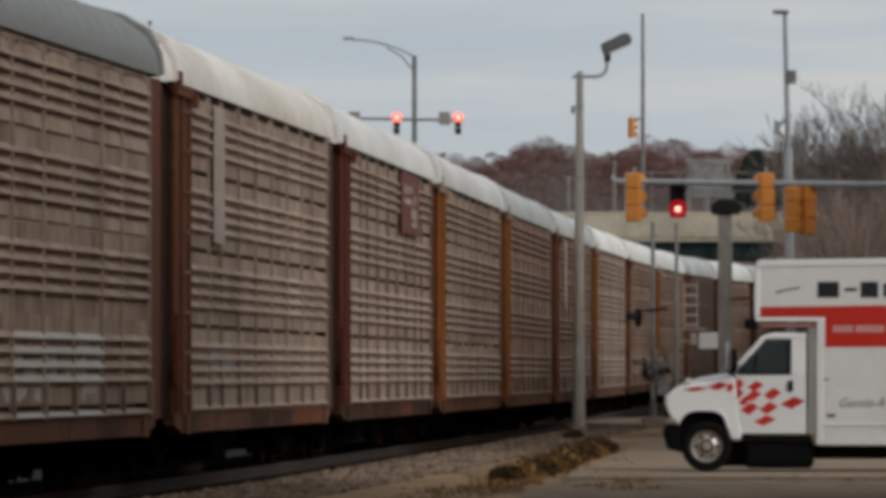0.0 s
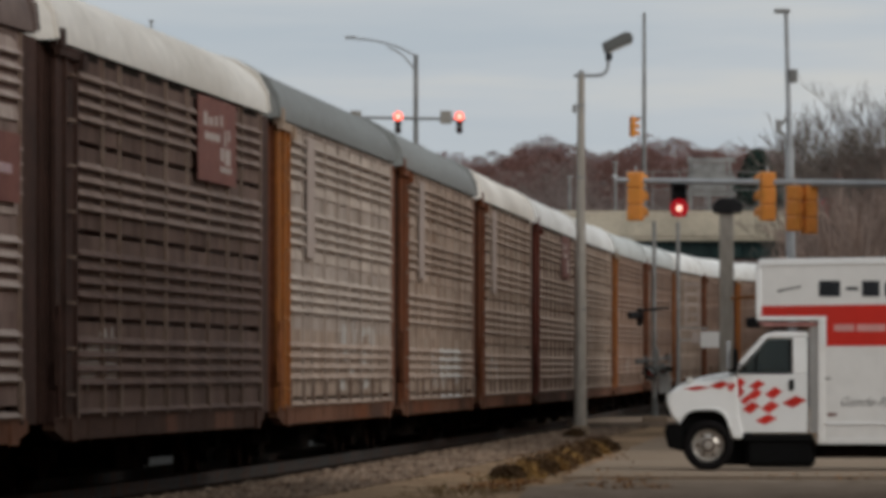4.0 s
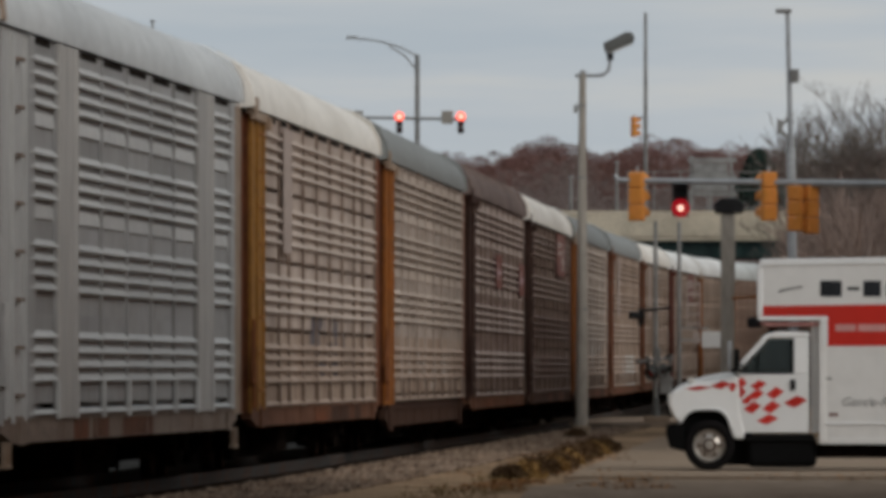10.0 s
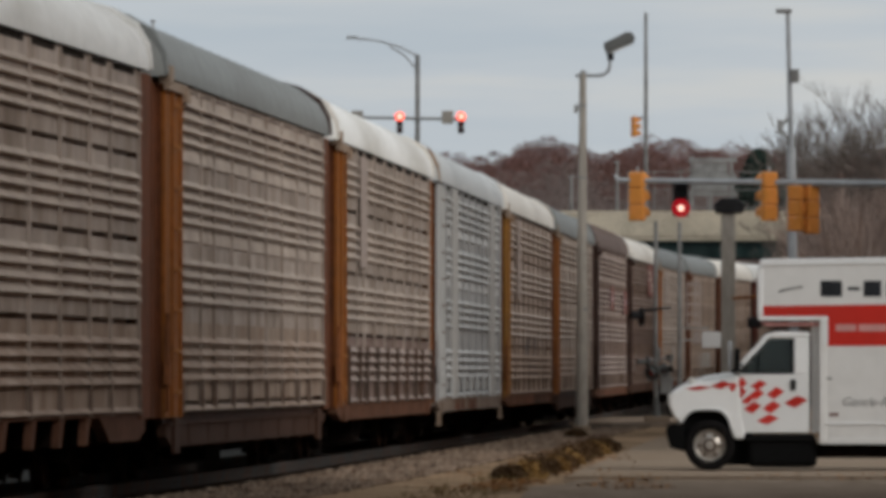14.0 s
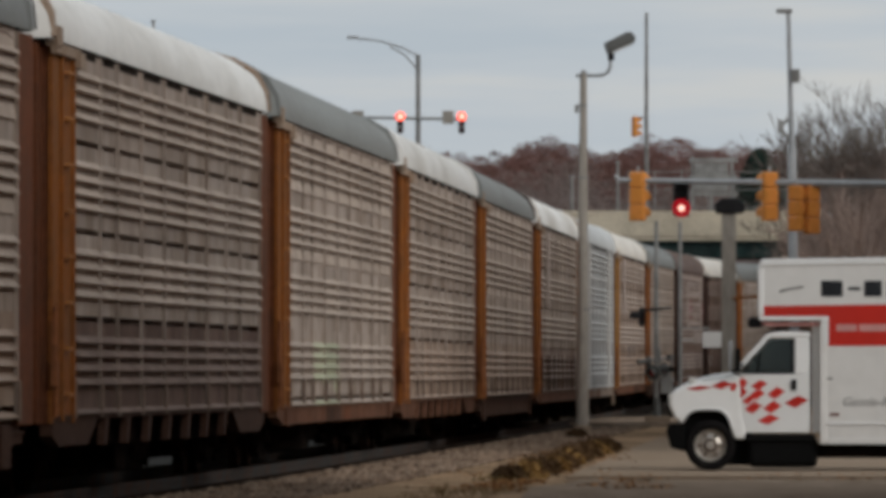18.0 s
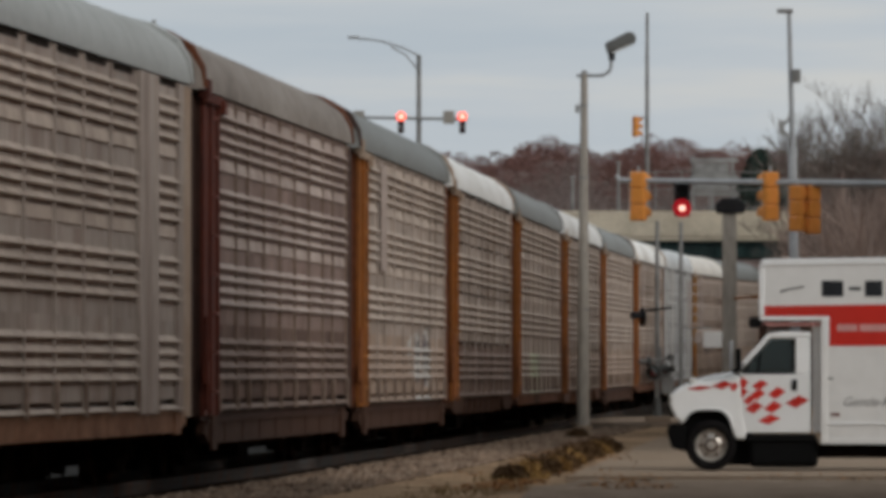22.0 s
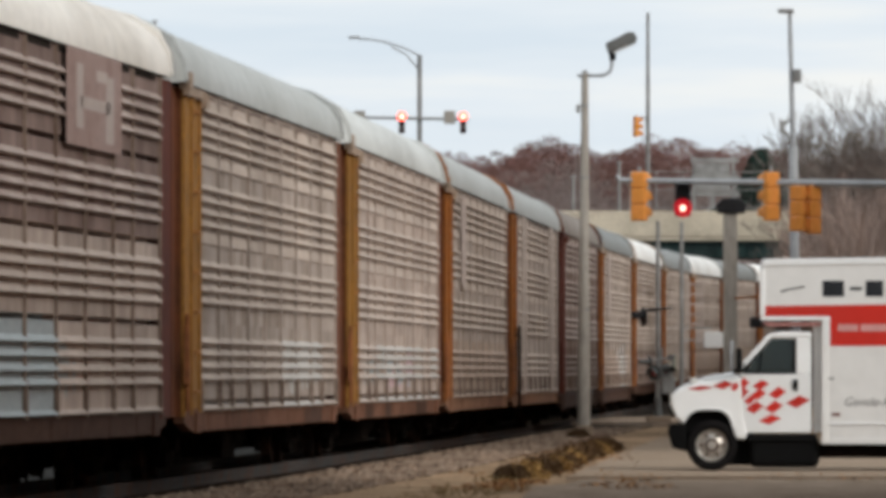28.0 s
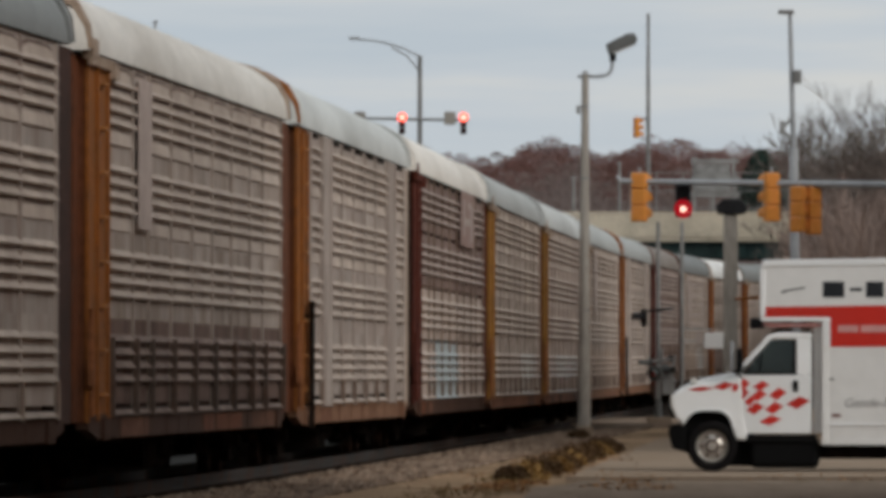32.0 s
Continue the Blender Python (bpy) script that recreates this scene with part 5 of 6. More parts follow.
PANEL = {k: [side_panel_mesh(k, a, b) for a, b in zip(JOINTS, JOINTS[1:])] for k in RIBS}
LOUVRE = {k: [louvre_mesh(k, a, b) for a, b in zip(JOINTS, JOINTS[1:])] for k in RIBS}
# Each sheet paint and its paler rib copy, which holds light as colour.
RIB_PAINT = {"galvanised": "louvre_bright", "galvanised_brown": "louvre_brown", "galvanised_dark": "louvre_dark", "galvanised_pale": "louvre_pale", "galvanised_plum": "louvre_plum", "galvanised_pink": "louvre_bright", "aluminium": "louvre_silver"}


def post_mesh(width, depth):
    return mesh_of("post", box(bm_new(), -width / 2, width / 2, SIDE - depth, SIDE - 0.002, 1.05, 5.24), M["post_steel"])


def stake_mesh(depth, top=1.46):
    """The stout foot of a post."""
    return mesh_of("stake", prism(bm_new(), [(-0.06, 1.03), (0.06, 1.03), (0.05, top - 0.08), (0.036, top), (-0.036, top), (-0.05, top - 0.08)], SIDE - depth, SIDE - 0.033), M["post_steel"])


POST = post_mesh(0.07, 0.04)
STAKES = {"grid": stake_mesh(0.06), "bands": stake_mesh(0.072), "louvre": stake_mesh(0.08), "tall": stake_mesh(0.105, 1.98)}
EDGE_POST = post_mesh(0.55, 0.06)


def pilaster_mesh():
    """A plain folded plate over a whole narrow bay."""
    fold = [(0.0, 0.0), (0.0, 0.075), (0.3, 0.075), (0.34, 0.05), (BAY * 0.42, 0.05), (BAY * 0.44, 0.062), (BAY * 0.58, 0.062), (BAY * 0.6, 0.05), (BAY - 0.34, 0.05), (BAY - 0.3, 0.075), (BAY, 0.075), (BAY, 0.0)]
    bm = prism(bm_new(), [(x, SIDE - d) for x, d in fold], -5.25, -1.04)
    bm.transform(pose(0, 0, 0, -90))
    return mesh_of("pilaster", bm, M["louvre_silver"])


PILASTER = pilaster_mesh()
PLATE = mesh_of("plate", soften(box(bm_new(), 0.15, 1.75, SIDE - 0.085, SIDE - 0.067, 3.3, 5.14), 0.008, 1), M["plate_pale"])


def roof_mesh(seams):
    arch = [(1.62, 5.27), (1.62, 5.38), (1.58, 5.58), (1.46, 5.8), (1.2, 5.99), (0.75, 6.11), (0.0, 6.15)]
    arch = arch + [(-y, z) for y, z in arch[-2::-1]]
    stations = [(-HALF, 0.84), (-HALF + 0.3, 0.93), (-HALF + 0.9, 0.985), (-HALF + 1.6, 1.0)]
    n = 18
    for i in range(1, n):
        x = -HALF + 1.6 + (2 * HALF - 3.2) * i / n
        stations += [(x - 0.07, 1.0), (x - 0.05, 1.0 + seams), (x + 0.05, 1.0 + seams), (x + 0.07, 1.0)]
    stations += [(HALF - 1.6, 1.0), (HALF - 0.9, 0.985), (HALF - 0.3, 0.93), (HALF, 0.84)]
    bm = bm_new()
    rows = [[bm.verts.new((x, y * (1 if k > 0.9 else 0.985), 5.3 + (z - 5.3) * k)) for y, z in arch] for x, k in stations]
    for a, b in zip(rows, rows[1:]):
        for i in range(len(arch) - 1):
            bm.faces.new((a[i], b[i], b[i + 1], a[i + 1]))
    bm.faces.new(rows[0])
    bm.faces.new(rows[-1][::-1])
    for e in bm.edges:
        if len(e.link_faces) == 2 and e.calc_face_angle(0) > radians(25):
            e.smooth = False
    return mesh_of("roof", bm, M["roof_white"], True)


ROOF, ROOF_SEAMED = roof_mesh(0.012), roof_mesh(0.06)


def roof_hoop_mesh():
    """The raised end hoop of the roof."""
    arch = [(1.6, 5.3), (1.57, 5.54), (1.42, 5.78), (1.1, 5.94), (0.65, 6.04), (0.0, 6.08)]
    arch = arch + [(-y, z) for y, z in arch[-2::-1]]
    bm = bm_new()
    rows = [[bm.verts.new((x, y * k, 5.3 + (z - 5.3) * h)) for y, z in arch] for x, k, h in ((-0.14, 1.0, 1.0), (-0.14, 1.03, 1.16), (0.14, 1.03, 1.2), (0.14, 1.0, 1.0))]
    for a, b in zip(rows, rows[1:]):
        for i in range(len(arch) - 1):
            bm.faces.new((a[i], b[i], b[i + 1], a[i + 1]))
    return mesh_of("roof_hoop", bm, M["end_gold"])


HOOP = roof_hoop_mesh()


def rear_frame_mesh():
    """The painted corner at the rear: a folded plate on the side with a raised lip towards the panels."""
    bm = bm_new()
    box(bm, -13.3, REAR - 0.04, SIDE - 0.012, SIDE + 0.02, 0.98, 5.26)
    box(bm, -13.34, -13.2, SIDE - 0.03, SIDE + 0.02, 0.98, 5.24)
    box(bm, -12.5, -12.36, SIDE - 0.055, SIDE - 0.013, 1.0, 5.2)
    box(bm, REAR - 0.2, REAR - 0.04, SIDE - 0.05, SIDE - 0.013, 0.98, 5.2)
    return mesh_of("rear_frame", bm, M["end_gold"])


def corner_post_mesh():
    """The set-back corner behind the painted plate, with a rusty rib and the edge of the end door."""
    bm = bm_new()
    prism(bm, [(-13.8, SIDE + 0.24), (-13.8, SIDE + 0.16), (-13.74, SIDE + 0.16), (-13.74, SIDE + 0.1), (-13.32, SIDE + 0.1), (-13.32, SIDE + 0.022), (-13.2, SIDE + 0.022), (-13.2, SIDE + 0.2), (-13.72, SIDE + 0.24)], -5.22, -0.98)
    bm.transform(pose(0, 0, 0, -90))
    return mesh_of("corner_post", bm, M["end_dark"])


def front_frame_mesh():
    bm = bm_new()
    box(bm, FRONT + 0.04, 14.0, SIDE - 0.01, SIDE + 0.1, 0.98, 5.24)
    box(bm, FRONT + 0.04, FRONT + 0.2, SIDE - 0.04, SIDE - 0.011, 0.98, 5.2)
    return mesh_of("front_frame", bm, M["end_brown"])


def end_door_mesh(x):
    """One corrugated sheet across the end of the car."""
    ys = [(SIDE + 0.11, 0.03)]
    for k in range(10):
        y = SIDE + 0.2 + k * 0.29
        ys += [(y - 0.05, 0.03), (y - 0.035, 0.09), (y + 0.035, 0.09), (y + 0.05, 0.03)]
    ys.append((-SIDE - 0.06, 0.03))
    bm = prism(bm_new(), [(x + d, y) for y, d in ys] + [(x - d, y) for y, d in ys[::-1]], -5.26, -1.0)
    bm.transform(pose(0, 0, 0, -90))
    return mesh_of("end_door", bm, M["end_brown"])


def bolt_mesh():
    return mesh_of("bolt", soften(box(bm_new(), -0.2, 0.2, SIDE - 0.085, SIDE - 0.014, -0.02, 0.02), 0.008, 1), M["end_gold"])


def sill_mesh():
    """The straight side sill, cut back at an angle towards both ends."""
    bm = bm_new()
    prism(bm, [(-13.3, 1.0), (-13.3, 0.9), (-12.2, 0.78), (12.2, 0.78), (13.3, 0.9), (13.3, 1.0), (12.8, 1.075), (-12.8, 1.075)], SIDE - 0.02, SIDE + 0.12)
    box(bm, -13.0, 13.0, SIDE - 0.034, SIDE + 0.1, 1.02, 1.06)
    for k in range(8):
        x = -9.9 + k * 2.85
        box(bm, x - 0.04, x + 0.04, SIDE - 0.03, SIDE - 0.021, 0.8, 1.02)
    for x in (-11.6, 12.0):
        box(bm, x - 0.3, x + 0.3, SIDE - 0.06, SIDE - 0.021, 0.765, 1.02)
    return mesh_of("side_sill", bm, M["sill_rust"])


def deep_sill_mesh():
    """A lower sill, set back under a dark bearer, with a thin top flange."""
    bm = bm_new()
    prism(bm, [(-12.9, 0.9), (-12.9, 0.74), (-12.2, 0.6), (11.2, 0.6), (12.6, 0.78), (13.2, 0.78), (13.2, 0.9)], SIDE + 0.0, SIDE + 0.12)
    box(bm, -12.9, 13.2, SIDE - 0.03, SIDE + 0.1, 0.885, 0.912)
    for k in range(8):
        x = -9.9 + k * 2.85
        box(bm, x - 0.04, x + 0.04, SIDE - 0.012, SIDE - 0.001, 0.62, 0.885)
    for x in (-11.9, 11.6):
        box(bm, x - 0.35, x + 0.35, SIDE - 0.05, SIDE - 0.001, 0.52, 0.98)
    return mesh_of("side_sill", bm, M["sill_brown"])


BEARER = mesh_of("bearer", box(bm_new(), -13.2, 13.2, SIDE + 0.03, SIDE + 0.14, 0.913, 1.045), M["end_dark"])


def notched_sill_mesh():
    """A sill that is open in the middle, with slanted stakes."""
    bm = bm_new()
    for d in (-1, 1):
        prism(bm, [(d * 13.3, 1.0), (d * 13.3, 0.84), (d * 12.6, 0.72), (d * 9.6, 0.72), (d * 8.6, 1.01), (d * 8.6, 1.019), (d * 12.8, 1.019)], SIDE - 0.02, SIDE + 0.12)
    box(bm, -13.0, 13.0, SIDE - 0.034, SIDE + 0.1, 1.02, 1.065)
    for k in range(7):
        x = -7.5 + k * 2.5
        prism(bm, [(x - 0.3, 1.019), (x + 0.1, 1.019), (x - 0.2, 0.7), (x - 0.45, 0.7)], SIDE - 0.03, SIDE + 0.06)
    return mesh_of("side_sill", bm, M["sill_rust"])


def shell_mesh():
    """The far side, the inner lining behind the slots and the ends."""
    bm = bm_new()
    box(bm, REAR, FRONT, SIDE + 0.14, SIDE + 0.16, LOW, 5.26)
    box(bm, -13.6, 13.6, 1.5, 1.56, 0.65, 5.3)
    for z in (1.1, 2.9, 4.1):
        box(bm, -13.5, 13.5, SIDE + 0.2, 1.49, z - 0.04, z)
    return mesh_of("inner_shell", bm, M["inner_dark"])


def far_side_mesh():
    """The ribbed left-hand side of a car with its posts and sill."""
    bm = bm_new()
    for z in RIBS["grid"]:
        box(bm, REAR, FRONT, 1.561, 1.59, z - 0.035, z + 0.035)
    for x in EDGES:
        box(bm, x - 0.04, x + 0.04, 1.561, 1.6, 1.14, 5.25)
    for x0, x1 in ((-13.3, REAR - 0.05), (FRONT + 0.05, 13.6)):
        box(bm, x0, x1, 1.561, 1.575, 1.14, 5.25)
    box(bm, -13.3, 13.3, 1.561, 1.61, 0.72, 1.135)
    return mesh_of("far_side", bm, M["galvanised_brown"])


def underframe_mesh():
    bm = bm_new()
    box(bm, -13.4, 13.4, -0.4, 0.4, 0.37, 1.05)
    prism(bm, [(-8.95, 0.62), (-8.9, 0.22), (8.9, 0.22), (8.95, 0.62)], -0.3, 0.3)
    box(bm, -13.5, 13.5, SIDE + 0.14, 1.48, 1.0, 1.05)
    for k in range(9):
        x = -11 + k * 2.75
        box(bm, x - 0.08, x + 0.08, SIDE + 0.14, 1.45, 0.7, 0.995)
    box(bm, -2.4, -0.6, -1.1, -0.5, 0.35, 0.7)
    tube(bm, (1.2, -0.8, 0.6), (3.0, -0.8, 0.6), 0.18, n=10)
    return mesh_of("underframe", bm, M["underframe"])


def bogie_frame_mesh():
    bm = bm_new()
    for y in (-1.02, 0.98):
        prism(bm, [(-1.25, 0.52), (-1.2, 0.36), (-0.6, 0.32), (-0.35, 0.18), (0.35, 0.18), (0.6, 0.32), (1.2, 0.36), (1.25, 0.52), (0.6, 0.62), (0.3, 0.72), (-0.3, 0.72), (-0.6, 0.62)], y - 0.07, y + 0.07)
    box(bm, -0.22, 0.22, -1.2, 1.2, 0.4, 0.62)
    for x in (-0.9, 0.9):
        tube(bm, (x, -1.14, 0.43), (x, -1.09, 0.43), 0.11, n=10)
    return mesh_of("bogie_frame", bm, M["underframe"])


def wheelset_mesh():
    bm = bm_new()
    for y in (-0.78, 0.78):
        tube(bm, (0, y - 0.065, 0), (0, y + 0.065, 0), 0.42, 0.42, 22)
    for y in (-0.71, 0.71):
        tube(bm, (0, y - 0.01, 0), (0, y + 0.01, 0), 0.455, 0.455, 22)
    tube(bm, (0, -1.05, 0), (0, 1.05, 0), 0.08, n=8)
    return mesh_of("wheelset", bm, M["wheel_steel"])


def coupler_mesh():
    bm = bm_new()
    box(bm, 13.4, 14.35, -0.12, 0.12, 0.75, 0.98)
    box(bm, 14.2, 14.49, -0.2, 0.16, 0.7, 1.02)
    return mesh_of("coupler", bm, M["underframe"])


def ladder_mesh():
    """A narrow dark ladder standing off the side, just before the panels."""
    bm = bm_new()
    for x in (-11.75, -11.4):
        box(bm, x - 0.03, x + 0.03, SIDE - 0.15, SIDE - 0.09, 0.72, 2.65)
    for k in range(6):
        z = 0.85 + 0.34 * k
        box(bm, -11.72, -11.43, SIDE - 0.14, SIDE - 0.1, z, z + 0.035)
    for z in (1.06, 2.4):
        box(bm, -11.75, -11.4, SIDE - 0.09, SIDE - 0.013, z, z + 0.04)
    return mesh_of("ladder", bm, M["underframe"])


def latch_mesh():
    bm = bm_new()
    box(bm, -13.4, -13.2, SIDE - 0.09, SIDE - 0.02, 1.4, 1.7)
    box(bm, -13.36, -13.24, SIDE - 0.07, SIDE - 0.02, 1.7, 2.15)
    tube(bm, (-13.3, SIDE - 0.06, 1.05), (-13.3, SIDE - 0.06, 2.3), 0.03, n=6)
    return mesh_of("door_latch", bm, M["end_brown"])


def bracket_mesh():
    """The lifted corner bracket under the eaves at the rear."""
    bm = bm_new()
    box(bm, -13.4, REAR + 0.2, SIDE - 0.08, SIDE - 0.02, 5.12, 5.24)
    box(bm, REAR - 0.1, REAR + 0.35, SIDE - 0.12, SIDE - 0.02, 5.02, 5.2)
    box(bm, -13.4, -12.9, SIDE - 0.1, SIDE + 0.05, 5.2, 5.42)
    return mesh_of("eaves_bracket", bm, M["end_tan"])


DOOR_EDGE = mesh_of("door_edge", box(bm_new(), -13.83, -13.805, SIDE + 0.175, SIDE + 0.205, 1.0, 5.2), M["end_tan"])
DOOR_STILE = mesh_of("door_stile", box(bm_new(), -13.86, -13.7, SIDE + 0.28, SIDE + 0.4, 1.0, 5.22), M["end_rust"])
KIT = {"rear_frame": rear_frame_mesh(), "front_frame": front_frame_mesh(), "corner": corner_post_mesh(), "door_rear": end_door_mesh(-13.62), "door_front": end_door_mesh(13.62), "bolts": bolt_mesh(), "sill": sill_mesh(), "deep": deep_sill_mesh(),
       "notched": notched_sill_mesh(), "shell": shell_mesh(), "far_side": far_side_mesh(), "underframe": underframe_mesh(), "bogie": bogie_frame_mesh(), "wheelset": wheelset_mesh(), "coupler": coupler_mesh(),
       "ladder": ladder_mesh(), "latch": latch_mesh(), "bracket": bracket_mesh()}


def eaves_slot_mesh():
    # Near-black strip set on the sheet; the shade inside a slot is its colour.
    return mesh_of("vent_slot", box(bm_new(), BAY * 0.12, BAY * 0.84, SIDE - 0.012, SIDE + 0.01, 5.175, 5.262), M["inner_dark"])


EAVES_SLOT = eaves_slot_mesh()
HEADER = mesh_of("header_strip", box(bm_new(), 0.0, BAY, SIDE - 0.004, SIDE - 0.001, 4.87, 5.275), M["galvanised"])


def scallop(grow, depth):
    """The rounded outline of a top panel."""
    x0, x1, w, g = BAY * 0.06 - grow, BAY * 0.94 + grow, BAY * 0.2, grow * 0.45
    return prism(bm_new(), [(x0, 4.98 - g), (x1, 4.98 - g), (x1, 5.06), (x1 - w * 0.3, 5.13 + g), (x1 - w, 5.17 + g), (x0 + w, 5.17 + g), (x0 + w * 0.3, 5.13 + g), (x0, 5.06)], SIDE - depth, SIDE - 0.004)


RECESS = mesh_of("scallop_seam", scallop(0.085, 0.007), M["galvanised_dark"])


PATCH = mesh_of("sill_patch", box(bm_new(), -0.5, 0.5, SIDE - 0.026, SIDE - 0.0205, 0.79, 1.018), M["sill_rust"])


def step_mesh():
    """A stirrup step under the end of the sill."""
    bm = bm_new()
    for x in (-0.22, 0.22):
        box(bm, x - 0.025, x + 0.025, SIDE - 0.05, SIDE + 0.0, 0.56, 0.8)
    box(bm, -0.245, 0.245, SIDE - 0.06, SIDE + 0.02, 0.52, 0.56)
    return mesh_of("step", bm, M["end_rust"])


STEP_IRON = step_mesh()


def sill_details(car, index, plain, paint):
    """Repainted and rusted stretches of the sill, and the steps at its ends."""
    rng = random.Random(100 + index)
    for x in (-12.9, 12.9):
        if index == -7:
            piece("step", STEP_IRON, M["end_tan"], car, (x, 0, 0))
    if plain:
        return
    x = -12.0
    while x < 9:
        w = rng.uniform(1.2, 4.0)
        if rng.random() < 0.55:
            p = piece("sill_patch", PATCH, M[rng.choice(("sill_rust", "sill_brown", paint, "end_brown") if paint != "sill_tan" else (paint, "sill_rust", paint))], car, (x + w / 2, 0, 0))
            p.scale.x = w
        x += w + rng.uniform(0.3, 2.0)


def spray(car, seed, x0, x1, z0, z1, m, count=14):
    """Faded spray paint on the panels: soft overlapping patches that cannot be read."""
    rng = random.Random(seed)
    verts, faces = [], []
    for i in range(count * 2):
        w, h = rng.uniform(0.25, 0.9), rng.uniform(0.08, 0.24)
        if i % 3 == 0:
            w, h = rng.uniform(0.1, 0.25), rng.uniform(0.2, 0.4)
        x, z = rng.uniform(x0 + w, x1 - w), rng.uniform(z0 + h, z1 - h)
        k = len(verts)
        for j in range(12):
            g = rng.uniform(0.75, 1.1)
            verts.append((x + math.cos(j * math.pi / 6) * w * g, SIDE - 0.002 - 0.00004 * i, z + math.sin(j * math.pi / 6) * h * g))
        faces.append(tuple(range(k, k + 12)))
    ob = from_lists("spray_paint", verts, faces, m, car)
    tagged(ob, "faded unreadable spray paint", kind="stuff")


def placard(car, x, z, big, paint="placard_red"):
    w, h = (5.4, 1.12) if big else (2.8, 0.75)
    p = part("placard", soften(box(bm_new(), x - w / 2, x + w / 2, SIDE - 0.08, SIDE - 0.067, z - h / 2, z + h / 2), 0.004, 1), M[paint], car, "faded red panel with pale shapes")
    bars = [(-0.28, 0.02, 0.12, 0.66), (0.0, -0.04, 0.56, 0.13), (0.27, -0.06, 0.15, 0.7), (0.12, 0.27, 0.2, 0.12)] if paint == "placard_faded" else \
           [(-0.32, 0.24, 0.1, 0.16), (-0.18, 0.22, 0.1, 0.1), (-0.04, 0.24, 0.08, 0.12), (0.1, 0.26, 0.06, 0.14), (-0.14, 0.04, 0.4, 0.09), (0.2, 0.06, 0.05, 0.2), (0.3, 0.1, 0.05, 0.14), (0.12, -0.14, 0.1, 0.16), (0.27, -0.16, 0.14, 0.2), (0.22, -0.32, 0.3, 0.07)] if big else [(-0.22, 0.0, 0.14, 0.5), (0.05, -0.02, 0.4, 0.14)]
    for bx, bz, bw, bh in bars:
        part("mark", box(bm_new(), x + (bx - bw / 2) * w, x + (bx + bw / 2) * w, SIDE - 0.085, SIDE - 0.081, z + (bz - bh / 2) * h, z + (bz + bh / 2) * h), M["mark_white" if big else "spray_pink"], p)


PLAIN = {"galvanised": "grey", "galvanised_brown": "grey-brown", "galvanised_dark": "dark brown", "galvanised_rust": "rust-brown", "galvanised_plum": "plum-brown", "galvanised_pale": "pale grey", "galvanised_pink": "pinkish grey", "aluminium": "silver"}
ROOFS = {"roof_weathered": "weathered grey-brown", "roof_mid": "grey", "roof_silver": "silver-white", "roof_white": "white", "roof_cream": "cream", "roof_grey": "dark grey", "roof_pale": "light grey", "roof_brown": "brown"}
ENDS = {"end_gold": "rusty orange", "end_ochre": "ochre", "end_brown": "rust-brown", "end_maroon": "maroon", "end_dark": "near-black", "end_tan": "tan", "louvre_silver": "silver"}


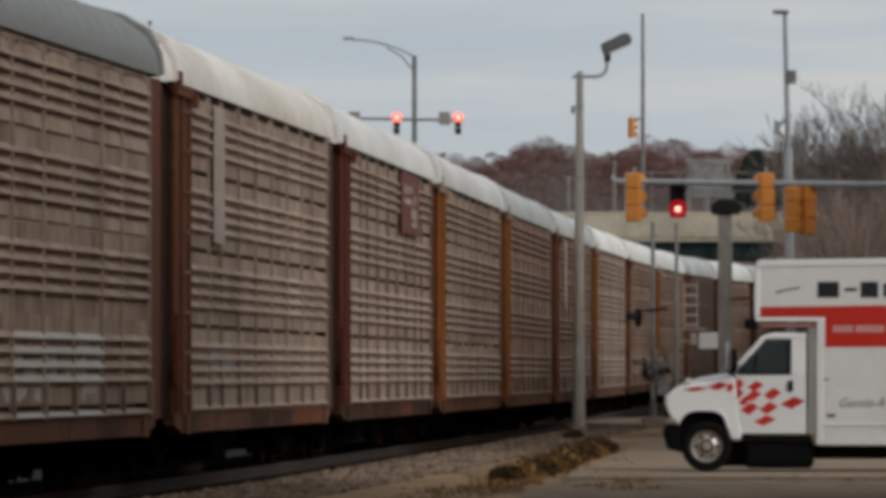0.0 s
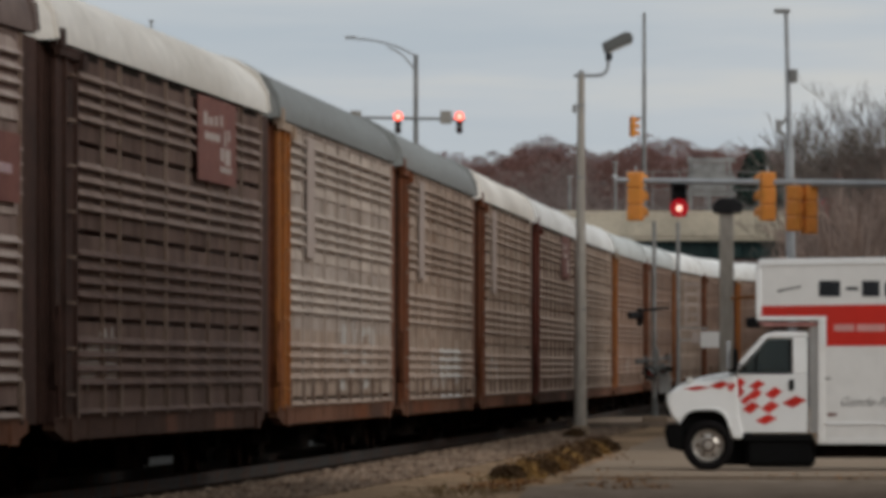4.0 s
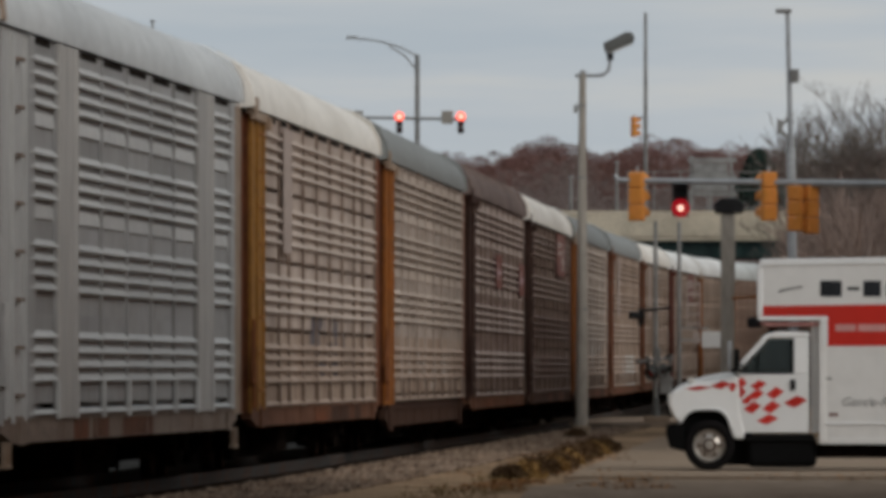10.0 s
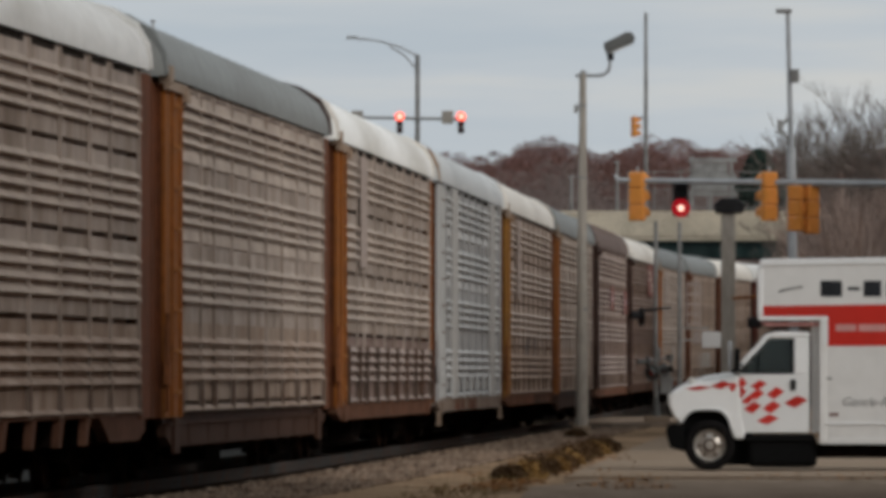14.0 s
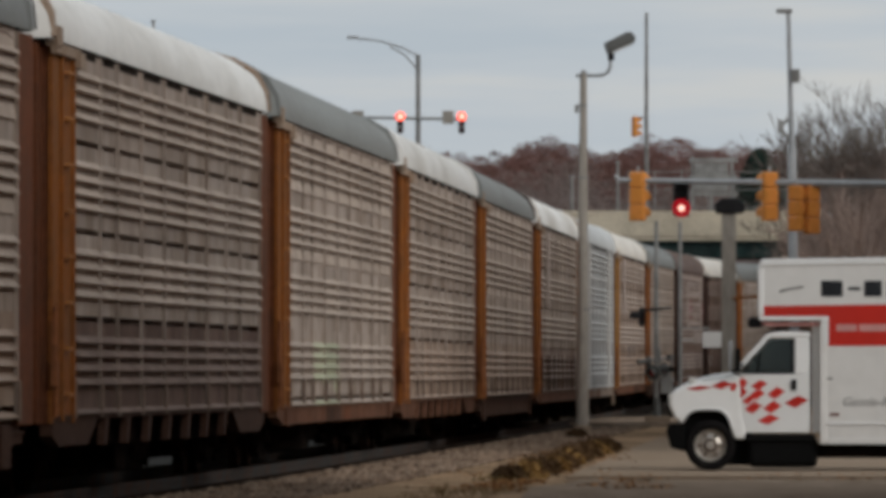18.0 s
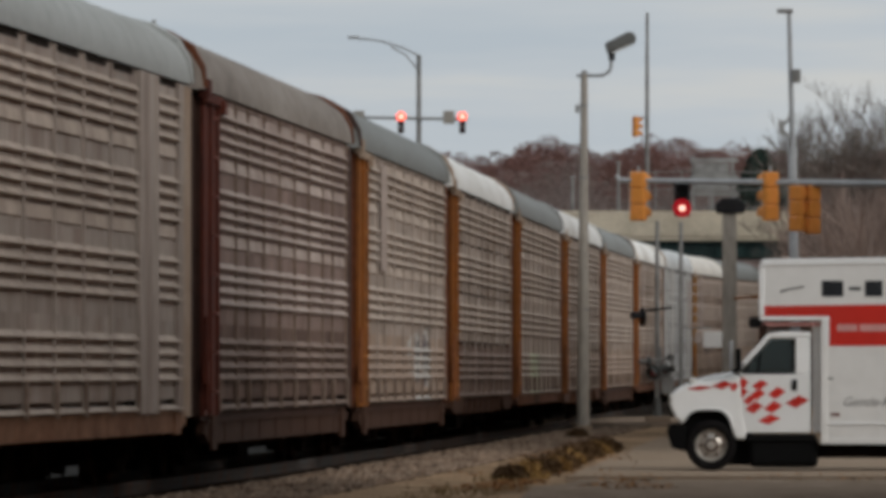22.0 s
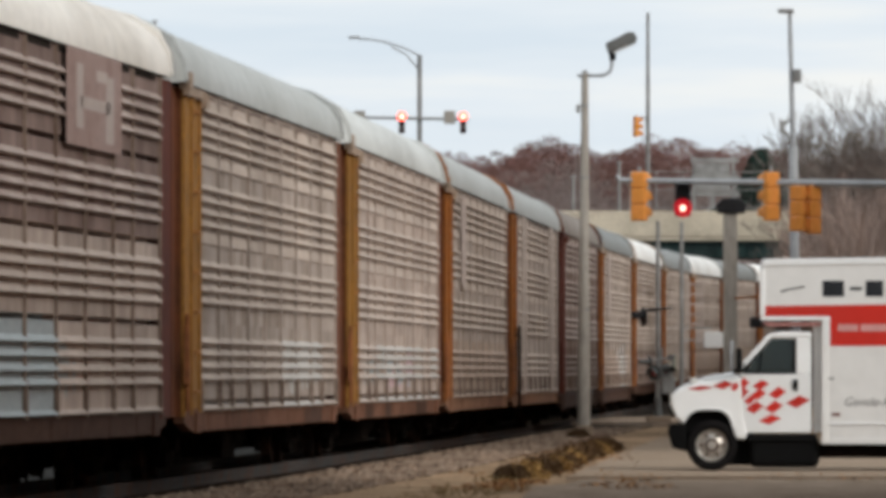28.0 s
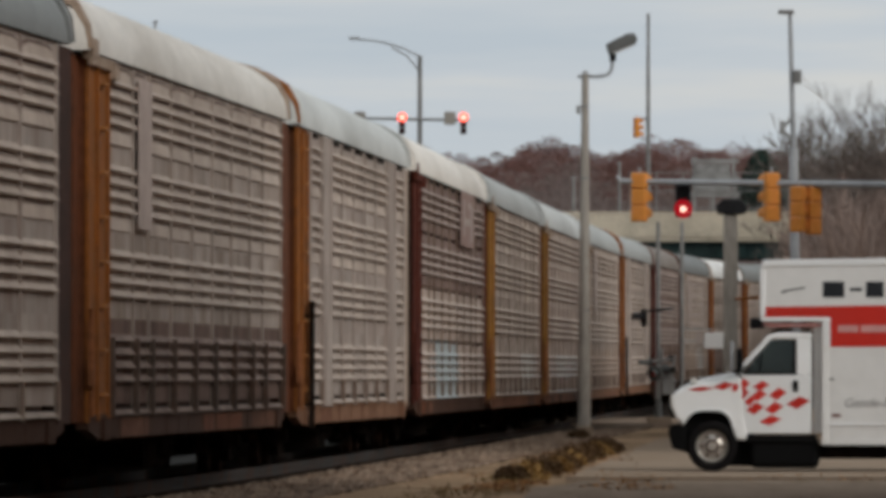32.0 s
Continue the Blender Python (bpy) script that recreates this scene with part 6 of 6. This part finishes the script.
def rack_car(index, kind, panel, roof, rear, front, sill, plate=None, hoop=None, notched=False):
    car = thing("autorack_car", f"{PLAIN[panel]} ribbed car-carrier wagon, {ROOFS[roof]} roof, {ENDS[rear]} end frame", "railway wagon", group="wagons of the freight train")
    for k in range(BAYS):
        if kind == "louvre" and k in (1, 7):
            p = piece("pilaster", PILASTER, M["aluminium_plate" if panel == "aluminium" else panel], car, (EDGES[k], 0, 0), "plain folded plate")
            p.scale.x = SHARES[k]
            continue
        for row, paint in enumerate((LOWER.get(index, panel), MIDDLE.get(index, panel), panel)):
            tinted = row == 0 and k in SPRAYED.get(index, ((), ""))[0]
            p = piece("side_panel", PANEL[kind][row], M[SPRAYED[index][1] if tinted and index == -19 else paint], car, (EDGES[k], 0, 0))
            p.scale.x = SHARES[k]
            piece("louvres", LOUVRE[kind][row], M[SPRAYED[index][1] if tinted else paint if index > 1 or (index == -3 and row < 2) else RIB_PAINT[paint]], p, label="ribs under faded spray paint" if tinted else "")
            if row == 2:
                piece("header_strip", HEADER, M[paint], p)
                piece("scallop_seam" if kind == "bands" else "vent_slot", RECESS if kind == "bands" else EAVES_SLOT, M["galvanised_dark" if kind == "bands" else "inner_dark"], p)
    for k in range(BAYS + 1):
        wide = kind == "louvre" and k in (0, BAYS)
        paint = "post_brown" if index in DARK_POSTS else panel
        p = piece("post", EDGE_POST if wide else POST, M[paint], car, (EDGES[k] + (0.25 if wide and k == 0 else -0.25 if wide else 0), 0, 0))
        if not wide:
            piece("stake", STAKES["tall" if index in TALL else kind], M["louvre_silver" if panel == "aluminium" else "post_steel" if index in TALL else "post_brown"], p)
    if plate is not None:
        piece("plate", PLATE, M["plate_pale"], car, (EDGES[plate], 0, 0), "pale flat plate")
    piece("roof", ROOF_SEAMED if roof == "roof_brown" else ROOF, M[roof], car)
    for end in (-1, 1):
        piece("roof_hoop", HOOP, M[hoop] if hoop and HOOP_END.get(index, end) == end else M[roof], car, (end * (HALF - 0.25), 0, 0))
    # Near-black hoop paints in the dark gap between this roof and the next.
    gap_hoop = piece("roof_seal", HOOP, M["inner_dark"], car, (HALF - 0.04, 0, 0), "black hoop drawn for the dark gap at the roof end")
    gap_hoop.scale.x = 0.3
    r = piece("rear_frame", KIT["rear_frame"], M[rear], car)
    for k in range(8):
        piece("bolt", KIT["bolts"], M["bolt_gold" if rear in ("end_gold", "end_ochre") else "placard_red" if rear == "end_maroon" else "post_brown"], r, (REAR - 0.75, 0, 1.3 + k * 0.52))
    piece("corner_post", KIT["corner"], M["end_brown" if rear in ("end_gold", "end_ochre", "louvre_silver") else "end_dark"], car)
    piece("front_frame", KIT["front_frame"], M[front], car)
    piece("door_edge", DOOR_EDGE, M["end_rust" if rear == "end_maroon" else "end_tan"], car)
    piece("door_stile", DOOR_STILE, M["end_rust" if rear in ("end_gold", "end_ochre") else rear], car)
    piece("end_door", KIT["door_rear"], M["end_maroon" if rear == "end_maroon" else "end_dark"], car)
    piece("end_door", KIT["door_front"], M[front], car)
    if kind != "louvre":
        piece("eaves_bracket", KIT["bracket"], M["end_tan"] if rear in ("end_gold", "end_ochre", "end_tan") else M[rear], car)
    piece("door_latch", KIT["latch"], M["end_rust" if rear in ("end_gold", "end_ochre") else rear], car)
    if index in LADDERS:
        piece("ladder", KIT["ladder"], M["underframe"], car)
    deep = index in DEEP
    piece("side_sill", KIT["notched" if notched else "deep" if deep else "sill"], M[sill], car)
    if deep:
        piece("bearer", BEARER, M["end_dark"], car)
    sill_details(car, index, notched or deep, sill)
    piece("inner_shell", KIT["shell"], M["inner_dark"], car)
    piece("far_side", KIT["far_side"], M[panel], car)
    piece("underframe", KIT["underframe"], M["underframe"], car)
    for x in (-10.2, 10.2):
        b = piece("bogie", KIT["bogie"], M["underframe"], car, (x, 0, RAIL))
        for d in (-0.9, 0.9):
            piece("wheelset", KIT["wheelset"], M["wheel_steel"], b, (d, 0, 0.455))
    c = piece("coupler", KIT["coupler"], M["underframe"], car)
    c = piece("coupler", KIT["coupler"], M["underframe"], car)
    c.rotation_euler = (0, 0, math.pi)
    return car


DEEP = (-5, -9, -13, -14)
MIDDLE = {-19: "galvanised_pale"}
TALL = (-8, -21)
DARK_POSTS = (-19, -6, -4, -3, -14, 1)
LADDERS = (-15, -20)
HOOP_END = {-15: -1, -20: -1, -7: -1, -9: 1, -13: -1}
SPRAYED = {-13: ((5, 6), "spray_pale"), -19: ((2, 3, 4), "spray_cyan"), -11: ((2, 3), "spray_green"), -17: ((2, 3, 4, 5, 6, 8), "spray_pale"), -18: ((5, 6, 7), "spray_pale"), -1: ((4, 5, 6), "spray_pale")}
# Lowest sheets; the darker paints stand for grime and for shade low down.
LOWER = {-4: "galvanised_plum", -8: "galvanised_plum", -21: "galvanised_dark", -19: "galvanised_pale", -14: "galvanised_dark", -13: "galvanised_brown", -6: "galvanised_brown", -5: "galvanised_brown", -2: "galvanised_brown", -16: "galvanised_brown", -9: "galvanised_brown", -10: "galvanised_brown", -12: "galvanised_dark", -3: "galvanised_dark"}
# index: kind, panels, roof, rear end, front end, sill
TRAIN = {
    14: ("bands", "galvanised_rust", "roof_white", "end_brown", "end_brown", "sill_rust"),
    13: ("grid", "galvanised_brown", "roof_pale", "end_gold", "end_brown", "sill_rust"),
    12: ("bands", "galvanised_rust", "roof_white", "end_brown", "end_dark", "sill_brown"),
    11: ("grid", "galvanised_dark", "roof_white", "end_gold", "end_brown", "sill_rust"),
    10: ("bands", "galvanised_rust", "roof_pale", "end_dark", "end_brown", "sill_brown"),
    9: ("grid", "galvanised_rust", "roof_white", "end_brown", "end_brown", "sill_rust"),
    8: ("bands", "galvanised_dark", "roof_pale", "end_brown", "end_dark", "sill_brown"),
    7: ("grid", "galvanised_rust", "roof_white", "end_gold", "end_brown", "sill_rust"),
    6: ("bands", "galvanised_rust", "roof_white", "end_brown", "end_dark", "sill_brown"),
    5: ("grid", "galvanised_brown", "roof_white", "end_gold", "end_brown", "sill_rust"),
    4: ("bands", "galvanised_rust", "roof_pale", "end_brown", "end_brown", "sill_rust"),
    3: ("bands", "galvanised_rust", "roof_pale", "end_gold", "end_brown", "sill_rust"),
    2: ("grid", "galvanised_brown", "roof_white", "end_gold", "end_brown", "sill_rust"),
    1: ("grid", "galvanised_brown", "roof_white", "end_maroon", "end_maroon", "sill_brown"),
    0: ("grid", "galvanised_brown", "roof_cream", "end_brown", "end_dark", "sill_rust"),
    -1: ("bands", "galvanised_brown", "roof_grey", "end_brown", "end_brown", "sill_rust"),
    -2: ("bands", "galvanised", "roof_grey", "end_gold", "end_brown", "sill_rust"),
    -3: ("grid", "galvanised_dark", "roof_cream", "end_dark", "end_dark", "sill_brown"),
    -4: ("bands", "galvanised_plum", "roof_brown", "end_dark", "end_dark", "sill_rust"),
    -5: ("bands", "galvanised", "roof_grey", "end_gold", "end_brown", "sill_brown"),
    -6: ("grid", "galvanised_pale", "roof_cream", "end_ochre", "end_brown", "sill_rust"),
    -7: ("louvre", "aluminium", "roof_silver", "louvre_silver", "end_tan", "sill_grey"),
    -8: ("grid", "galvanised", "roof_white", "end_gold", "end_gold", "sill_rust"),
    -9: ("bands", "galvanised", "roof_grey", "end_gold", "end_brown", "sill_brown"),
    -10: ("grid", "galvanised", "roof_white", "end_gold", "end_brown", "sill_rust"),
    -11: ("bands", "galvanised", "roof_grey", "end_gold", "end_brown", "sill_rust"),
    -12: ("grid", "galvanised", "roof_white", "end_gold", "end_brown", "sill_brown"),
    -13: ("bands", "galvanised", "roof_grey", "end_gold", "end_brown", "sill_brown"),
    -14: ("bands", "galvanised_plum", "roof_weathered", "end_maroon", "end_dark", "sill_brown"),
    -15: ("louvre", "galvanised_pink", "roof_mid", "end_gold", "end_tan", "sill_tan"),
    -16: ("bands", "galvanised", "roof_mid", "end_gold", "end_brown", "sill_tan"),
    -17: ("bands", "galvanised_pale", "roof_pale", "end_ochre", "end_brown", "sill_rust"),
    -18: ("bands", "galvanised", "roof_mid", "end_ochre", "end_brown", "sill_rust"),
    -19: ("grid", "galvanised_plum", "roof_cream", "end_maroon", "end_maroon", "sill_brown"),
    -20: ("louvre", "galvanised_pink", "roof_pale", "end_gold", "end_tan", "sill_tan"),
    -21: ("bands", "galvanised", "roof_cream", "end_gold", "end_brown", "sill_brown"),
    -22: ("bands", "galvanised_pink", "roof_grey", "end_dark", "end_dark", "sill_brown"),
    -23: ("grid", "galvanised", "roof_white", "end_gold", "end_brown", "sill_rust"),
}
PLATES = {0: 1, -1: 1, -2: 1, -6: 1, -8: 1, -13: 1, -16: 1, -21: 1, 4: 1}
HOOPS = {-13: "end_dark", -9: "end_dark", -21: "end_tan", -12: "end_tan", -16: "end_gold", -7: "end_tan", -15: "end_gold", -20: "end_gold", -14: "end_brown", -8: "roof_cream"}
NOTCHED = (-10, -12)

CARS = {}
for index, spec in TRAIN.items():
    CARS[index] = rack_car(index, *spec, plate=PLATES.get(index), hoop=HOOPS.get(index), notched=index in NOTCHED)

placard(CARS[1], 5.1, 4.65, True)
placard(CARS[-3], 5.5, 4.65, True)
placard(CARS[-4], -0.9, 3.8, False)
placard(CARS[-4], 10.8, 3.75, False)
placard(CARS[-19], 5.2, 4.7, True, "placard_faded")
for index, seed, x0, x1, z0, z1, m, count in ((-1, 1, -4, 8, 1.2, 2.0, "spray_pale", 12), (-2, 2, 0, 9, 1.2, 2.6, "spray_pale", 9), (-5, 3, -7, 8, 1.2, 2.0, "spray_pale", 8), (-3, 4, -11, -6, 1.3, 2.2, "spray_pale", 6),
                                              (-6, 5, -3, 6, 1.3, 2.6, "spray_dark", 10), (-11, 6, -5, 0.5, 1.2, 2.0, "spray_green", 10), (-13, 7, 0, 8, 1.2, 2.4, "spray_pale", 12), (-19, 8, -8, 4, 1.2, 2.0, "spray_cyan", 24),
                                              (-17, 9, -9, 4, 1.2, 2.0, "spray_cyan", 12), (-17, 10, -3, 6, 1.2, 2.0, "spray_pink", 7), (-18, 11, 3, 9, 1.2, 2.0, "spray_pale", 10), (-22, 12, -8, 8, 2.2, 3.2, "spray_pink", 12),
                                              (-13, 15, 2.8, 8.3, 1.2, 2.5, "spray_dark", 14), (3, 13, -3, 6, 1.3, 2.0, "spray_pale", 8), (0, 14, -9, -3, 1.3, 2.0, "spray_cyan", 4)):
    spray(CARS[index], seed, x0, x1, z0, z1, M[m], count)


def car_pose(index, t):
    s = 7.36 + 18.388 * t + 28.99 * index + 0.00974 * t * t - REAR
    a, b = line(s - 10.2), line(s + 10.2)
    d = b - a
    mid_point = (a + b) / 2
    return Matrix.Translation(mid_point) @ Euler((0, -math.atan2(d.z, d.xy.length), math.atan2(d.y, d.x))).to_matrix().to_4x4()


def motions():
    """The whole train rolls away along the line, and cars cross the bridge."""
    for vehicle, *way in TRAFFIC:
        walk(vehicle, traffic_rows(*way))
    for index, car in CARS.items():
        walk(car, [(t, car_pose(index, t)) for t in range(33)])


motions()
